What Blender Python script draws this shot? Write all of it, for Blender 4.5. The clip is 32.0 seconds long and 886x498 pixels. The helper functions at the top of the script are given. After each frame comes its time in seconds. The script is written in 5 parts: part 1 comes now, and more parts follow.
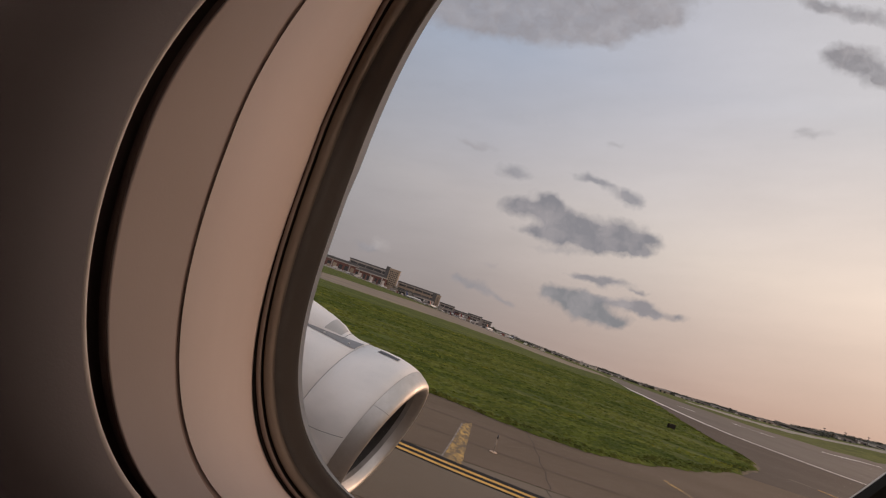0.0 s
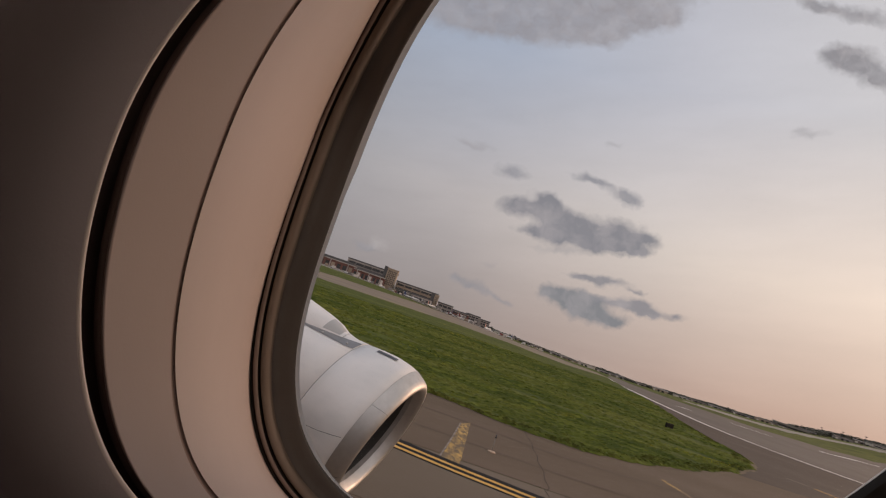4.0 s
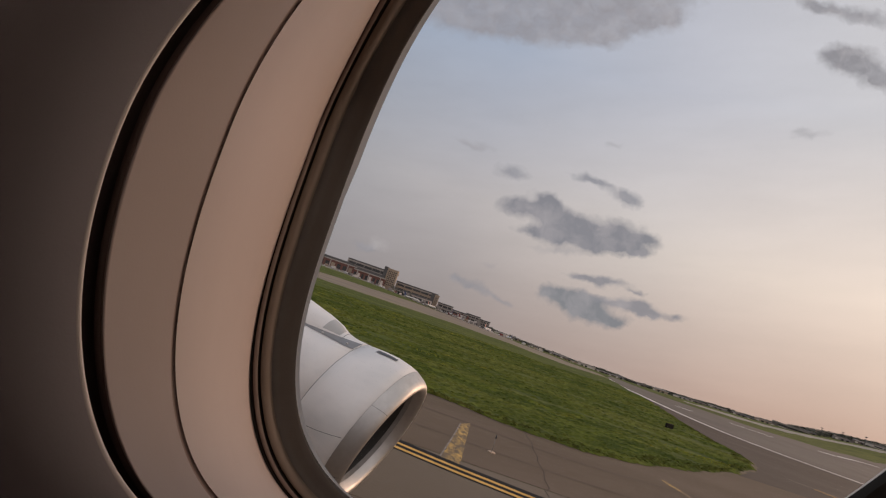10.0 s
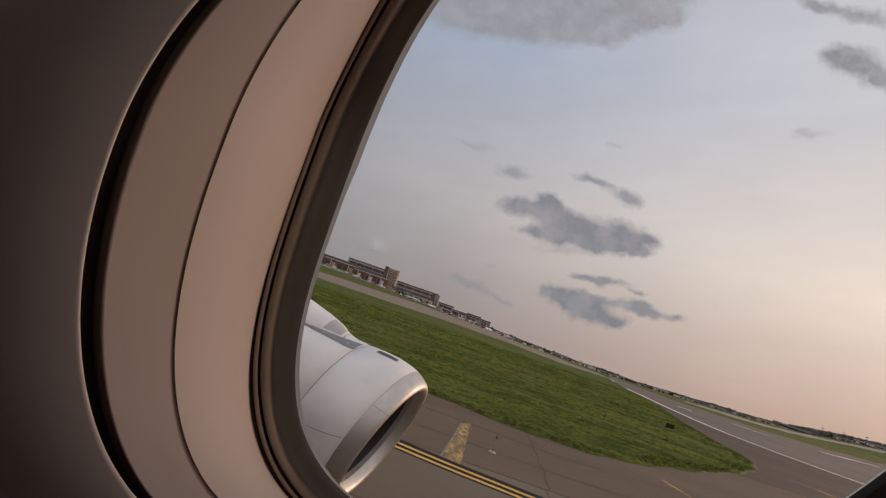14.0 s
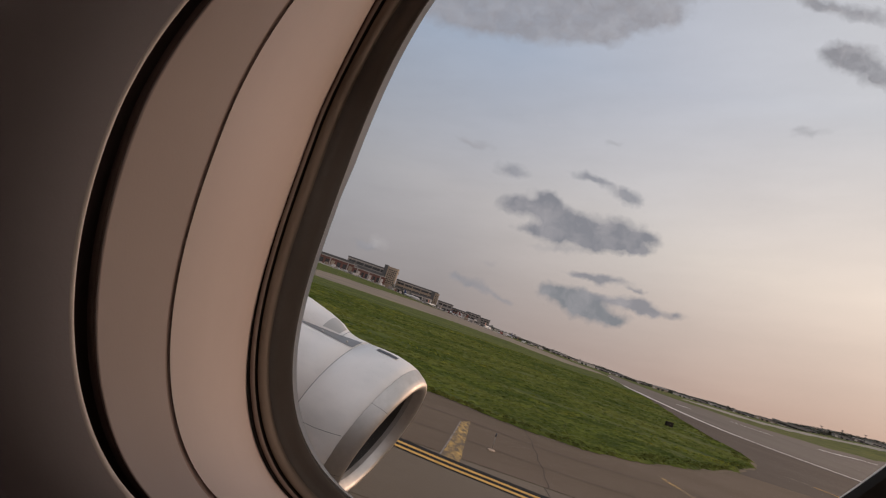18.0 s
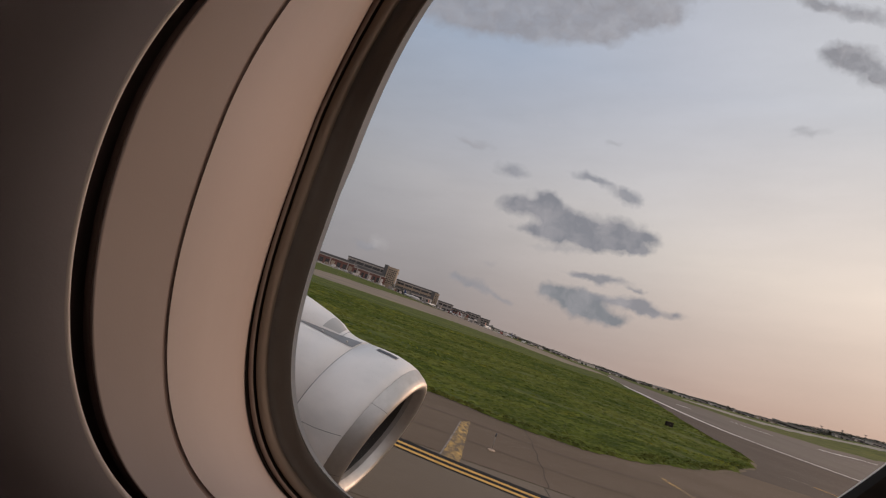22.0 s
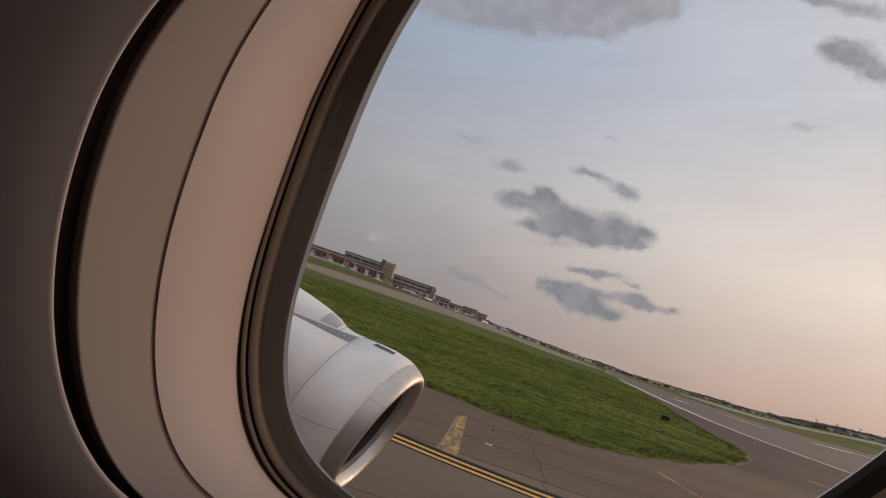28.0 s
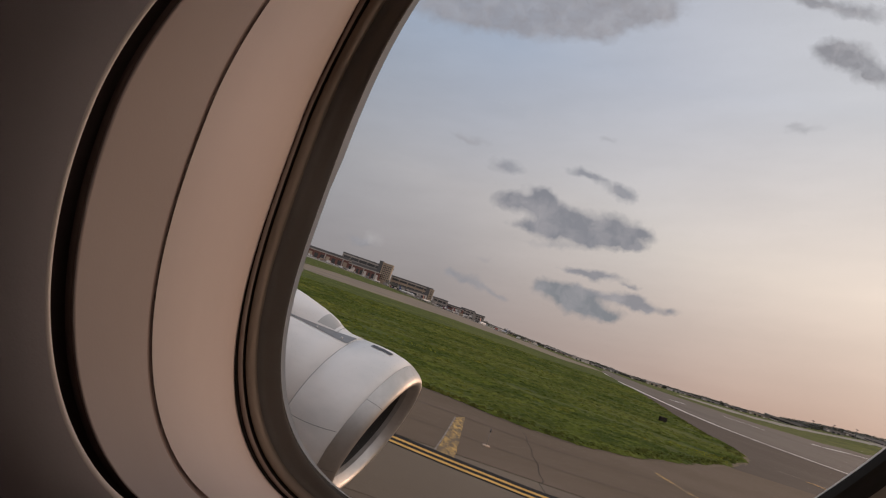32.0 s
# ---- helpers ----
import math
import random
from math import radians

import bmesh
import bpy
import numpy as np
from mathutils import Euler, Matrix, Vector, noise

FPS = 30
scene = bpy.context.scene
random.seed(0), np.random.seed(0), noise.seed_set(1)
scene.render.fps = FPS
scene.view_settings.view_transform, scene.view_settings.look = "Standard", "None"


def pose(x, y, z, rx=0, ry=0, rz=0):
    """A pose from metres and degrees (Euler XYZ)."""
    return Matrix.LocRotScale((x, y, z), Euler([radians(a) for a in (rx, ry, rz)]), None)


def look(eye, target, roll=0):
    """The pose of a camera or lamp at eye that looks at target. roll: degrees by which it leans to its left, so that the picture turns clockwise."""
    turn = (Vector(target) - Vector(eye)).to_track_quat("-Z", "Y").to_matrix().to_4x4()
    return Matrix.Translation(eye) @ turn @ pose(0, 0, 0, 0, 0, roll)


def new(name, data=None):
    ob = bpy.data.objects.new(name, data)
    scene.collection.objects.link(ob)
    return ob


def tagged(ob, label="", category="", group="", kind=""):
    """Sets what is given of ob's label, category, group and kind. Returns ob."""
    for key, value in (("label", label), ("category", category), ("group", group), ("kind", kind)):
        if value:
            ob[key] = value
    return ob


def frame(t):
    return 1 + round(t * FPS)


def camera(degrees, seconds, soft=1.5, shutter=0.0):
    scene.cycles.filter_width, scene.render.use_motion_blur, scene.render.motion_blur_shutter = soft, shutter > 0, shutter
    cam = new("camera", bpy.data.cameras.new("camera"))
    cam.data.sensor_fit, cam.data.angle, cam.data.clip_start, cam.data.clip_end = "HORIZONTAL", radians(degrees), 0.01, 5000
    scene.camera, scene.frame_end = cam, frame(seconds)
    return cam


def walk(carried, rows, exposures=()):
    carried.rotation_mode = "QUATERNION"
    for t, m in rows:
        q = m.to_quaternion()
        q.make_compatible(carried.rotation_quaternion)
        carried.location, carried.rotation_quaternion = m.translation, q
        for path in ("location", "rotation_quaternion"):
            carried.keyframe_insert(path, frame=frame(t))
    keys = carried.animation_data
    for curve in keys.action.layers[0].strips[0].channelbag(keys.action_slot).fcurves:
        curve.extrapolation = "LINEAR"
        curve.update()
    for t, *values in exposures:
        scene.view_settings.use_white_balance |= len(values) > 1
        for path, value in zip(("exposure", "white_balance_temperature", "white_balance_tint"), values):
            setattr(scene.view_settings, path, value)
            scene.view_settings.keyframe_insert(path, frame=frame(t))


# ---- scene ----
# The cabin and the aircraft stand still on the taxiway; the camera leans about beside the window.
# x: forward along the aircraft, y: outward from the window, z: up from the ground.
EYE = 5.6          # height of the lens over the ground
TURN = 19.0        # turn of the window wall about the vertical
cam = camera(75.97, 32.0, 1.2)

# seconds, side step in millimetres, turn and tilt in degrees from the resting pose
PATH = [
    (0.0, -5.42, 0.514, 0.571),
    (0.5, -5.35, 0.399, 0.571),
    (1.0, -4.85, 0.514, 0.571),
    (1.5, -4.92, 0.514, 0.799),
    (2.0, -5.32, 0.342, 0.685),
    (2.5, -5.32, 0.342, 0.685),
    (3.0, -5.32, 0.342, 0.685),
    (3.5, -5.12, 0.342, 0.571),
    (5.5, -4.32, 0.342, 0.514),
    (6.0, -4.18, 0.342, 0.514),
    (7.0, -3.90, 0.342, 0.399),
    (8.0, -4.36, 0.399, 0.514),
    (9.0, -4.78, 0.399, 0.571),
    (10.0, -4.89, 0.342, 0.571),
    (11.0, -4.32, 0.342, 0.514),
    (12.0, -4.07, 0.399, 0.514),
    (13.0, -4.64, 0.399, 0.571),
    (14.0, -4.50, 0.399, 0.571),
    (14.5, -4.36, 0.399, 0.514),
    (16.5, -3.90, 0.342, 0.514),
    (17.0, -3.90, 0.342, 0.571),
    (18.0, -3.33, 0.342, 0.399),
    (19.0, -3.83, 0.228, 0.685),
    (20.0, -3.12, 0.228, 0.514),
    (21.0, -2.61, 0.342, 0.514),
    (22.0, -2.47, 0.342, 0.399),
    (22.5, -2.19, 0.342, 0.399),
    (23.0, -2.23, 0.171, 0.399),
    (23.5, -1.17, 0.057, -0.114),
    (24.0, 0.11, 0.057, -0.114),
    (25.0, -0.89, 0.057, 0.000),
    (25.5, -0.43, 0.000, 0.057),
    (27.5, -0.60, 0.057, 0.057),
    (28.0, 0.11, 0.057, -0.114),
    (29.0, 0.25, 0.057, 0.000),
    (30.0, -0.00, 0.000, 0.000),
    (31.0, -0.08, -0.114, 0.057),
    (31.5, 0.14, 0.000, -0.114),
    (32.0, 0.10, -0.171, 0.000),
]
REST = look((0, 0, EYE), (0, math.cos(radians(5.119)), EYE + math.sin(radians(5.119))), 18.778)
walk(cam, [(t, pose(mm / 1000, 0, 0) @ REST @ pose(0, 0, 0, tilt, turn, 0)) for t, mm, turn, tilt in PATH],
     [(0.0, 0.05, 6800, 13), (6.0, 0.05, 6700, 12), (14.0, 0.04, 6580, 11), (20.0, 0.03, 6500, 10), (32.0, 0.03, 6500, 10)])


# ---- sky and sun: hazy dusk, the sun low beyond the right end of the runway ----
def lin(r, g, b):
    return tuple(((c / 255 + 0.055) / 1.055) ** 2.4 if c > 10 else c / 255 / 12.92 for c in (r, g, b)) + (1.0,)


world = bpy.data.worlds.new("dusk_sky")
scene.world = world
world.use_nodes = True
wt = world.node_tree
wt.nodes.clear()


def node(tree, kind, *inputs):
    nd = tree.nodes.new(kind)
    for i, value in enumerate(inputs):
        if value is None:
            continue
        if hasattr(value, "links"):
            tree.links.new(value, nd.inputs[i])
        else:
            nd.inputs[i].default_value = value
    return nd


def op(tree, kind, a, b=None, c=None, clamp=False):
    nd = tree.nodes.new("ShaderNodeMath")
    nd.operation, nd.use_clamp = kind, clamp
    for i, value in enumerate((a, b, c)):
        if value is None:
            continue
        if hasattr(value, "links"):
            tree.links.new(value, nd.inputs[i])
        else:
            nd.inputs[i].default_value = value
    return nd.outputs[0]


def ramp(tree, fac, stops, mode="LINEAR"):
    nd = tree.nodes.new("ShaderNodeValToRGB")
    nd.color_ramp.interpolation = mode
    els = nd.color_ramp.elements
    while len(els) < len(stops):
        els.new(0.5)
    for e, (p, col) in zip(els, stops):
        e.position, e.color = p, col
    tree.links.new(fac, nd.inputs[0])
    return nd.outputs[0]


def mix(tree, fac, a, b, blend="MIX"):
    nd = tree.nodes.new("ShaderNodeMix")
    nd.data_type, nd.blend_type = "RGBA", blend
    for i, value in ((0, fac), (6, a), (7, b)):
        if hasattr(value, "links"):
            tree.links.new(value, nd.inputs[i])
        else:
            nd.inputs[i].default_value = value
    return nd.outputs[2]


def build_sky():
    tc = node(wt, "ShaderNodeTexCoord")
    sep = node(wt, "ShaderNodeSeparateXYZ", tc.outputs["Generated"])
    x, y, z = sep.outputs
    az = op(wt, "ARCTAN2", x, y)                       # 0 straight out, positive forward
    azf = op(wt, "MULTIPLY_ADD", az, 1 / (2 * math.pi), 0.5)
    d = lambda a: 0.5 + a / 360
    low = ramp(wt, azf, [(d(-180), lin(205, 190, 186)), (d(-75), lin(186, 176, 176)), (d(-22), lin(140, 138, 142)), (d(0), lin(152, 145, 144)),
                         (d(18), lin(178, 160, 152)), (d(45), lin(205, 171, 151)), (d(62), (1.9, 1.05, 0.55, 1)), (d(85), (1.5, 0.9, 0.5, 1)), (d(120), lin(214, 192, 180)), (d(180), lin(205, 190, 186))])
    mid = ramp(wt, azf, [(d(-180), lin(214, 206, 206)), (d(-75), lin(190, 190, 196)), (d(-22), lin(148, 152, 160)), (d(0), lin(180, 177, 179)),
                         (d(18), lin(209, 202, 197)), (d(45), lin(250, 231, 214)), (d(62), (1.6, 1.15, 0.8, 1)), (d(85), (1.2, 0.95, 0.7, 1)), (d(120), lin(220, 208, 200)), (d(180), lin(214, 206, 206))])
    high = ramp(wt, azf, [(d(-180), lin(215, 214, 220)), (d(-75), lin(192, 200, 212)), (d(-22), lin(150, 165, 186)), (d(0), lin(163, 174, 192)),
                          (d(18), lin(188, 192, 203)), (d(45), lin(209, 208, 209)), (d(70), lin(222, 218, 215)), (d(120), lin(218, 216, 218)), (d(180), lin(215, 214, 220))])
    m1 = op(wt, "DIVIDE", z, 0.20, clamp=True)
    m2 = op(wt, "MULTIPLY_ADD", z, 1 / 0.24, -0.20 / 0.24, clamp=True)
    sky = mix(wt, m2, mix(wt, m1, low, mid), high)
    # thin streaks of high haze
    veil = node(wt, "ShaderNodeTexNoise", node(wt, "ShaderNodeCombineXYZ", op(wt, "MULTIPLY_ADD", x, 2.2, op(wt, "MULTIPLY", z, 1.4)), op(wt, "MULTIPLY_ADD", z, 9.0, op(wt, "MULTIPLY", x, -2.2)), y).outputs[0])
    veil.inputs["Scale"].default_value, veil.inputs["Detail"].default_value, veil.inputs["Roughness"].default_value = 1.6, 5.0, 0.6
    thin = op(wt, "MULTIPLY_ADD", veil.outputs[0], 0.22, 0.89)
    sky = mix(wt, 1.0, sky, node(wt, "ShaderNodeCombineColor", thin, thin, thin).outputs[0], "MULTIPLY")
    # clouds: soft banks on the tangent plane straight out, ragged by noise
    yy = op(wt, "MAXIMUM", y, 0.05)
    u, v = op(wt, "DIVIDE", x, yy), op(wt, "DIVIDE", z, yy)
    swirl = node(wt, "ShaderNodeTexNoise", node(wt, "ShaderNodeCombineXYZ", u, v, 0.0).outputs[0])
    swirl.inputs["Scale"].default_value, swirl.inputs["Detail"].default_value, swirl.inputs["Roughness"].default_value = 36.0, 3.5, 0.5
    push = node(wt, "ShaderNodeSeparateColor", swirl.outputs["Color"])
    u = op(wt, "ADD", u, op(wt, "MULTIPLY_ADD", push.outputs[0], 0.036, -0.018))
    v = op(wt, "ADD", v, op(wt, "MULTIPLY_ADD", push.outputs[1], 0.028, -0.014))
    flat = node(wt, "ShaderNodeCombineXYZ", u, v, 0.0)
    big = node(wt, "ShaderNodeTexNoise", flat.outputs[0])
    big.inputs["Scale"].default_value, big.inputs["Detail"].default_value, big.inputs["Roughness"].default_value = 20.0, 6.0, 0.6
    fine = node(wt, "ShaderNodeTexNoise", flat.outputs[0])
    fine.inputs["Scale"].default_value, fine.inputs["Detail"].default_value = 64.0, 3.0
    shade = node(wt, "ShaderNodeTexNoise", flat.outputs[0])
    shade.inputs["Scale"].default_value, shade.inputs["Detail"].default_value = 22.0, 5.0
    fray = op(wt, "ADD", op(wt, "MULTIPLY_ADD", big.outputs[0], 0.7, -0.35), op(wt, "MULTIPLY_ADD", fine.outputs[0], 0.6, -0.30))

    def bank(blobs, colour, edge, dense):
        total = None
        for bu, bv, ru, rv, lean in blobs:
            cl, sl = math.cos(radians(lean)), math.sin(radians(lean))
            du, dv = op(wt, "SUBTRACT", u, bu), op(wt, "SUBTRACT", v, bv)
            p = op(wt, "MULTIPLY_ADD", du, cl / ru, op(wt, "MULTIPLY", dv, sl / ru))
            q = op(wt, "MULTIPLY_ADD", du, -sl / rv, op(wt, "MULTIPLY", dv, cl / rv))
            r = op(wt, "MULTIPLY_ADD", p, p, op(wt, "MULTIPLY", q, q))
            g = op(wt, "EXPONENT", op(wt, "MULTIPLY", r, -1.0))
            total = g if total is None else op(wt, "ADD", total, g)
        near = op(wt, "MULTIPLY", total, 4.0, clamp=True)
        f = op(wt, "ADD", op(wt, "SUBTRACT", op(wt, "MINIMUM", total, 1.3), 0.27), op(wt, "MULTIPLY", fray, near))
        return op(wt, "MULTIPLY", op(wt, "MULTIPLY_ADD", f, 1 / edge, 0.05, clamp=True), dense), colour

    for blobs, colour, edge, dense in CLOUDS:
        a, col = bank(blobs, colour, edge, dense)
        tone = mix(wt, op(wt, "MULTIPLY_ADD", shade.outputs[0], 2.6, -1.15, clamp=True), col, lin(166, 163, 167))
        sky = mix(wt, a, sky, tone)
    # the ground side of the sphere, below the horizon
    sky = mix(wt, op(wt, "LESS_THAN", z, -0.03), sky, lin(112, 104, 98))
    bg = node(wt, "ShaderNodeBackground", sky, SKY)
    out = node(wt, "ShaderNodeOutputWorld", bg.outputs[0])


SKY = 1.0
# strength of the unseen fill light added in the cabin
CABIN_FILL = 3.2
# each bank: (across, up, half length, half height, lean in degrees) of its heaps; colour; softness; density
CLOUDS = [
    ([(0.081, 0.210, 0.031, 0.0138, 9), (0.117, 0.222, 0.031, 0.0203, 5), (0.144, 0.238, 0.023, 0.0150, -1), (0.159, 0.217, 0.045, 0.0213, 5), (0.198, 0.211, 0.051, 0.0234, 7), (0.134, 0.178, 0.033, 0.0084, 13), (0.174, 0.185, 0.049, 0.0159, 11), (0.223, 0.200, 0.055, 0.0233, 13), (0.265, 0.219, 0.047, 0.0255, 15), (0.298, 0.226, 0.041, 0.0213, 11), (0.331, 0.229, 0.023, 0.0096, 7), (0.283, 0.196, 0.047, 0.0106, 13), (0.323, 0.205, 0.021, 0.0074, 19)], lin(129, 131, 139), 1.0, 0.94),
    ([(0.064, 0.267, 0.033, 0.0134, 9), (0.193, 0.302, 0.024, 0.0094, 5), (0.223, 0.302, 0.024, 0.0094, 3), (0.264, 0.296, 0.023, 0.0114, 9), (0.291, 0.29, 0.022, 0.0125, -3)], lin(134, 137, 146), 0.9, 0.8),
    ([(-0.004, 0.295, 0.026, 0.0084, 1), (-0.031, 0.296, 0.022, 0.0055, -2), (0.17, 0.156, 0.03, 0.0061, 14), (0.21, 0.164, 0.026, 0.0061, 19), (0.224, 0.376, 0.017, 0.0052, 19), (0.559, 0.513, 0.036, 0.0074, 27), (0.537, 0.514, 0.017, 0.0063, 23), (0.072, 0.099, 0.016, 0.006, -1)], lin(146, 146, 152), 1.2, 0.5),
    ([(0.19, 0.086, 0.017, 0.0085, 9), (0.217, 0.085, 0.032, 0.0170, 3), (0.246, 0.078, 0.036, 0.0201, -1), (0.279, 0.074, 0.038, 0.0191, 1), (0.315, 0.076, 0.032, 0.0117, 9), (0.267, 0.095, 0.028, 0.0106, 5)], lin(126, 130, 136), 0.9, 0.94),
    ([(0.23, 0.130, 0.023, 0.0063, 7), (0.261, 0.132, 0.025, 0.0084, 7), (0.297, 0.137, 0.029, 0.0084, 9), (0.297, 0.102, 0.025, 0.0104, 7), (0.332, 0.109, 0.027, 0.0083, 11), (0.356, 0.118, 0.025, 0.0094, 15), (0.381, 0.106, 0.025, 0.0094, 7), (0.358, 0.104, 0.027, 0.0083, 9), (0.423, 0.114, 0.019, 0.0083, 7), (0.34, 0.135, 0.017, 0.0042, 9)], lin(130, 132, 140), 0.9, 0.84),
    ([(-0.127, 0.515, 0.073, 0.0281, 11), (-0.063, 0.521, 0.064, 0.0238, 7), (0.0, 0.529, 0.062, 0.0195, 5), (0.056, 0.544, 0.058, 0.0195, 11), (0.112, 0.56, 0.046, 0.0195, 15), (0.157, 0.573, 0.032, 0.0215, 26), (0.184, 0.608, 0.047, 0.0259, 28), (0.222, 0.631, 0.043, 0.0258, 34), (0.262, 0.645, 0.018, 0.0188, 78), (-0.033, 0.566, 0.115, 0.0391, 11), (0.087, 0.603, 0.116, 0.0392, 15), (0.192, 0.657, 0.086, 0.0326, 28), (-0.142, 0.561, 0.125, 0.0435, 11), (0.102, 0.66, 0.17, 0.0439, 16)], lin(142, 139, 143), 1.4, 0.86),
    ([(0.566, 0.669, 0.036, 0.0175, 15), (0.603, 0.676, 0.042, 0.0265, 7), (0.643, 0.665, 0.050, 0.024, 4), (0.668, 0.655, 0.029, 0.0178, 4), (0.592, 0.693, 0.039, 0.0132, 13), (0.552, 0.76, 0.053, 0.0157, 3), (0.616, 0.771, 0.043, 0.0179, 9), (0.508, 0.755, 0.034, 0.0101, 5)], lin(132, 132, 138), 1.2, 0.86),
    ([(0.054, 0.056, 0.026, 0.009, 5), (0.028, 0.058, 0.014, 0.007, 9), (0.083, 0.048, 0.026, 0.007, -5), (0.122, 0.044, 0.022, 0.006, -5), (-0.131, 0.059, 0.02, 0.009, -1), (-0.146, 0.058, 0.016, 0.007, 3)], lin(136, 138, 146), 1.0, 0.66),
    ([(-0.121, 0.068, 0.016, 0.014, -1)], lin(186, 183, 184), 0.9, 0.55),
]
build_sky()
sun = new("sun", bpy.data.lights.new("sun", "SUN"))
sun.data.energy, sun.data.angle, sun.data.color = 1.1, radians(16), (1.0, 0.66, 0.46)
sun.matrix_world = look((math.sin(radians(54)) * 50, math.cos(radians(54)) * 50, EYE + 50 * math.tan(radians(9))), (0, 0, EYE))
tagged(sun, "low hazy evening sun", "sun", kind="structure")


# ---- materials ----
def rgb(r, g, b):
    return (r, g, b, 1.0)


def surface(name, base, other=None, rough=0.6, metal=0.0, scale=6.0, spread=0.5, bump=0.0, bump_scale=60.0,
            stain=None, stain_scale=0.5, by_object=0.0, islands=0.0, streak=(1, 1, 1), coat=0.0):
    """A surface with grain, broader stains and fine relief, in metres of the world."""
    m = bpy.data.materials.new(name)
    m.use_nodes = True
    t = m.node_tree
    bsdf = t.nodes["Principled BSDF"]
    geo = node(t, "ShaderNodeNewGeometry")
    mp = node(t, "ShaderNodeMapping", geo.outputs["Position"])
    mp.inputs["Scale"].default_value = streak
    co = mp.outputs[0]
    n1 = node(t, "ShaderNodeTexNoise", co)
    n1.inputs["Scale"].default_value, n1.inputs["Detail"].default_value, n1.inputs["Roughness"].default_value = scale, 5.0, 0.6
    fac = op(t, "MULTIPLY_ADD", n1.outputs[0], 1 / max(spread, 0.01), 0.5 - 0.5 / max(spread, 0.01), clamp=True)
    col = mix(t, fac, rgb(*base), rgb(*(other or base)))
    if stain:
        n2 = node(t, "ShaderNodeTexNoise", co)
        n2.inputs["Scale"].default_value, n2.inputs["Detail"].default_value = stain_scale, 4.0
        col = mix(t, op(t, "MULTIPLY_ADD", n2.outputs[0], 3.2, -1.3, clamp=True), col, rgb(*stain))
    if by_object or islands:
        src = node(t, "ShaderNodeObjectInfo").outputs["Random"] if by_object else geo.outputs["Random Per Island"]
        k = by_object or islands
        hsv = node(t, "ShaderNodeHueSaturation")
        t.links.new(op(t, "MULTIPLY_ADD", src, 2 * k, 1 - k), hsv.inputs["Value"])
        t.links.new(op(t, "MULTIPLY_ADD", src, 0.12 * k, 0.5 - 0.06 * k), hsv.inputs["Hue"])
        t.links.new(col, hsv.inputs["Color"])
        col = hsv.outputs[0]
    t.links.new(col, bsdf.inputs["Base Color"])
    bsdf.inputs["Metallic"].default_value = metal
    bsdf.inputs["Coat Weight"].default_value = coat
    if rough > 0.65:
        bsdf.inputs["Specular IOR Level"].default_value = 0.12
    rr = op(t, "MULTIPLY_ADD", n1.outputs[0], 0.25, rough - 0.125, clamp=True)
    t.links.new(rr, bsdf.inputs["Roughness"])
    if bump:
        nb = node(t, "ShaderNodeTexNoise", co)
        nb.inputs["Scale"].default_value, nb.inputs["Detail"].default_value = bump_scale, 3.0
        bp = node(t, "ShaderNodeBump")
        bp.inputs["Strength"].default_value, bp.inputs["Distance"].default_value = bump, 0.5 / bump_scale
        t.links.new(nb.outputs[0], bp.inputs["Height"])
        t.links.new(bp.outputs[0], bsdf.inputs["Normal"])
    return m


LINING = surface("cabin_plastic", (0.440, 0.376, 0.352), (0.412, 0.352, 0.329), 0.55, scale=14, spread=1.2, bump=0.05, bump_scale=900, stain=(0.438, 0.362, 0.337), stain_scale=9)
LINING_DARK = surface("sidewall_plastic", (0.45, 0.412, 0.418), (0.42, 0.385, 0.39), 0.6, scale=20, spread=1.2, bump=0.1, bump_scale=1400)
SLOT_SHADOW = surface("slot_shadow_brown", (0.13, 0.095, 0.09), (0.15, 0.11, 0.1), 0.7, scale=40)
GASKET_STRIP = surface("brown_gasket_strip", (0.27, 0.21, 0.18), (0.23, 0.175, 0.15), 0.55, scale=40)
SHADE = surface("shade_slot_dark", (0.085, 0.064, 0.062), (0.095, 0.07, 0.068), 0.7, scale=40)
BEZEL = surface("pale_bezel", (0.62, 0.57, 0.53), (0.58, 0.53, 0.49), 0.5, scale=20)
GROOVE = surface("reveal_joint_brown", (0.25, 0.19, 0.17), (0.22, 0.165, 0.15), 0.7, scale=40)
RUBBER = surface("window_rubber", (0.022, 0.019, 0.017), (0.03, 0.026, 0.022), 0.8, scale=40, bump=0.1, bump_scale=600)
RETAINER = surface("brown_retainer", (0.20, 0.158, 0.122), (0.165, 0.13, 0.10), 0.6, scale=30, stain=(0.155, 0.12, 0.09), stain_scale=20)
SEAL = surface("dark_pane_seal", (0.098, 0.090, 0.080), (0.082, 0.075, 0.067), 0.55, scale=40, bump=0.1, bump_scale=300)
CABIN = surface("cabin_wall_grey", (0.35, 0.32, 0.31), (0.3, 0.28, 0.27), 0.7, scale=8)
CARPET = surface("cabin_carpet", (0.06, 0.06, 0.08), (0.04, 0.04, 0.05), 0.95, scale=200)
SKIN = surface("aircraft_white", (0.78, 0.78, 0.79), (0.74, 0.74, 0.75), 0.3, scale=2, stain=(0.72, 0.71, 0.70), stain_scale=1.2, coat=0.3)
COWL = surface("white_cowl_paint", (0.84, 0.787, 0.757), (0.80, 0.75, 0.722), 0.34, scale=1.6, spread=1.0, stain=(0.66, 0.63, 0.61), stain_scale=0.9, coat=0.05, streak=(0.6, 1, 1.6))
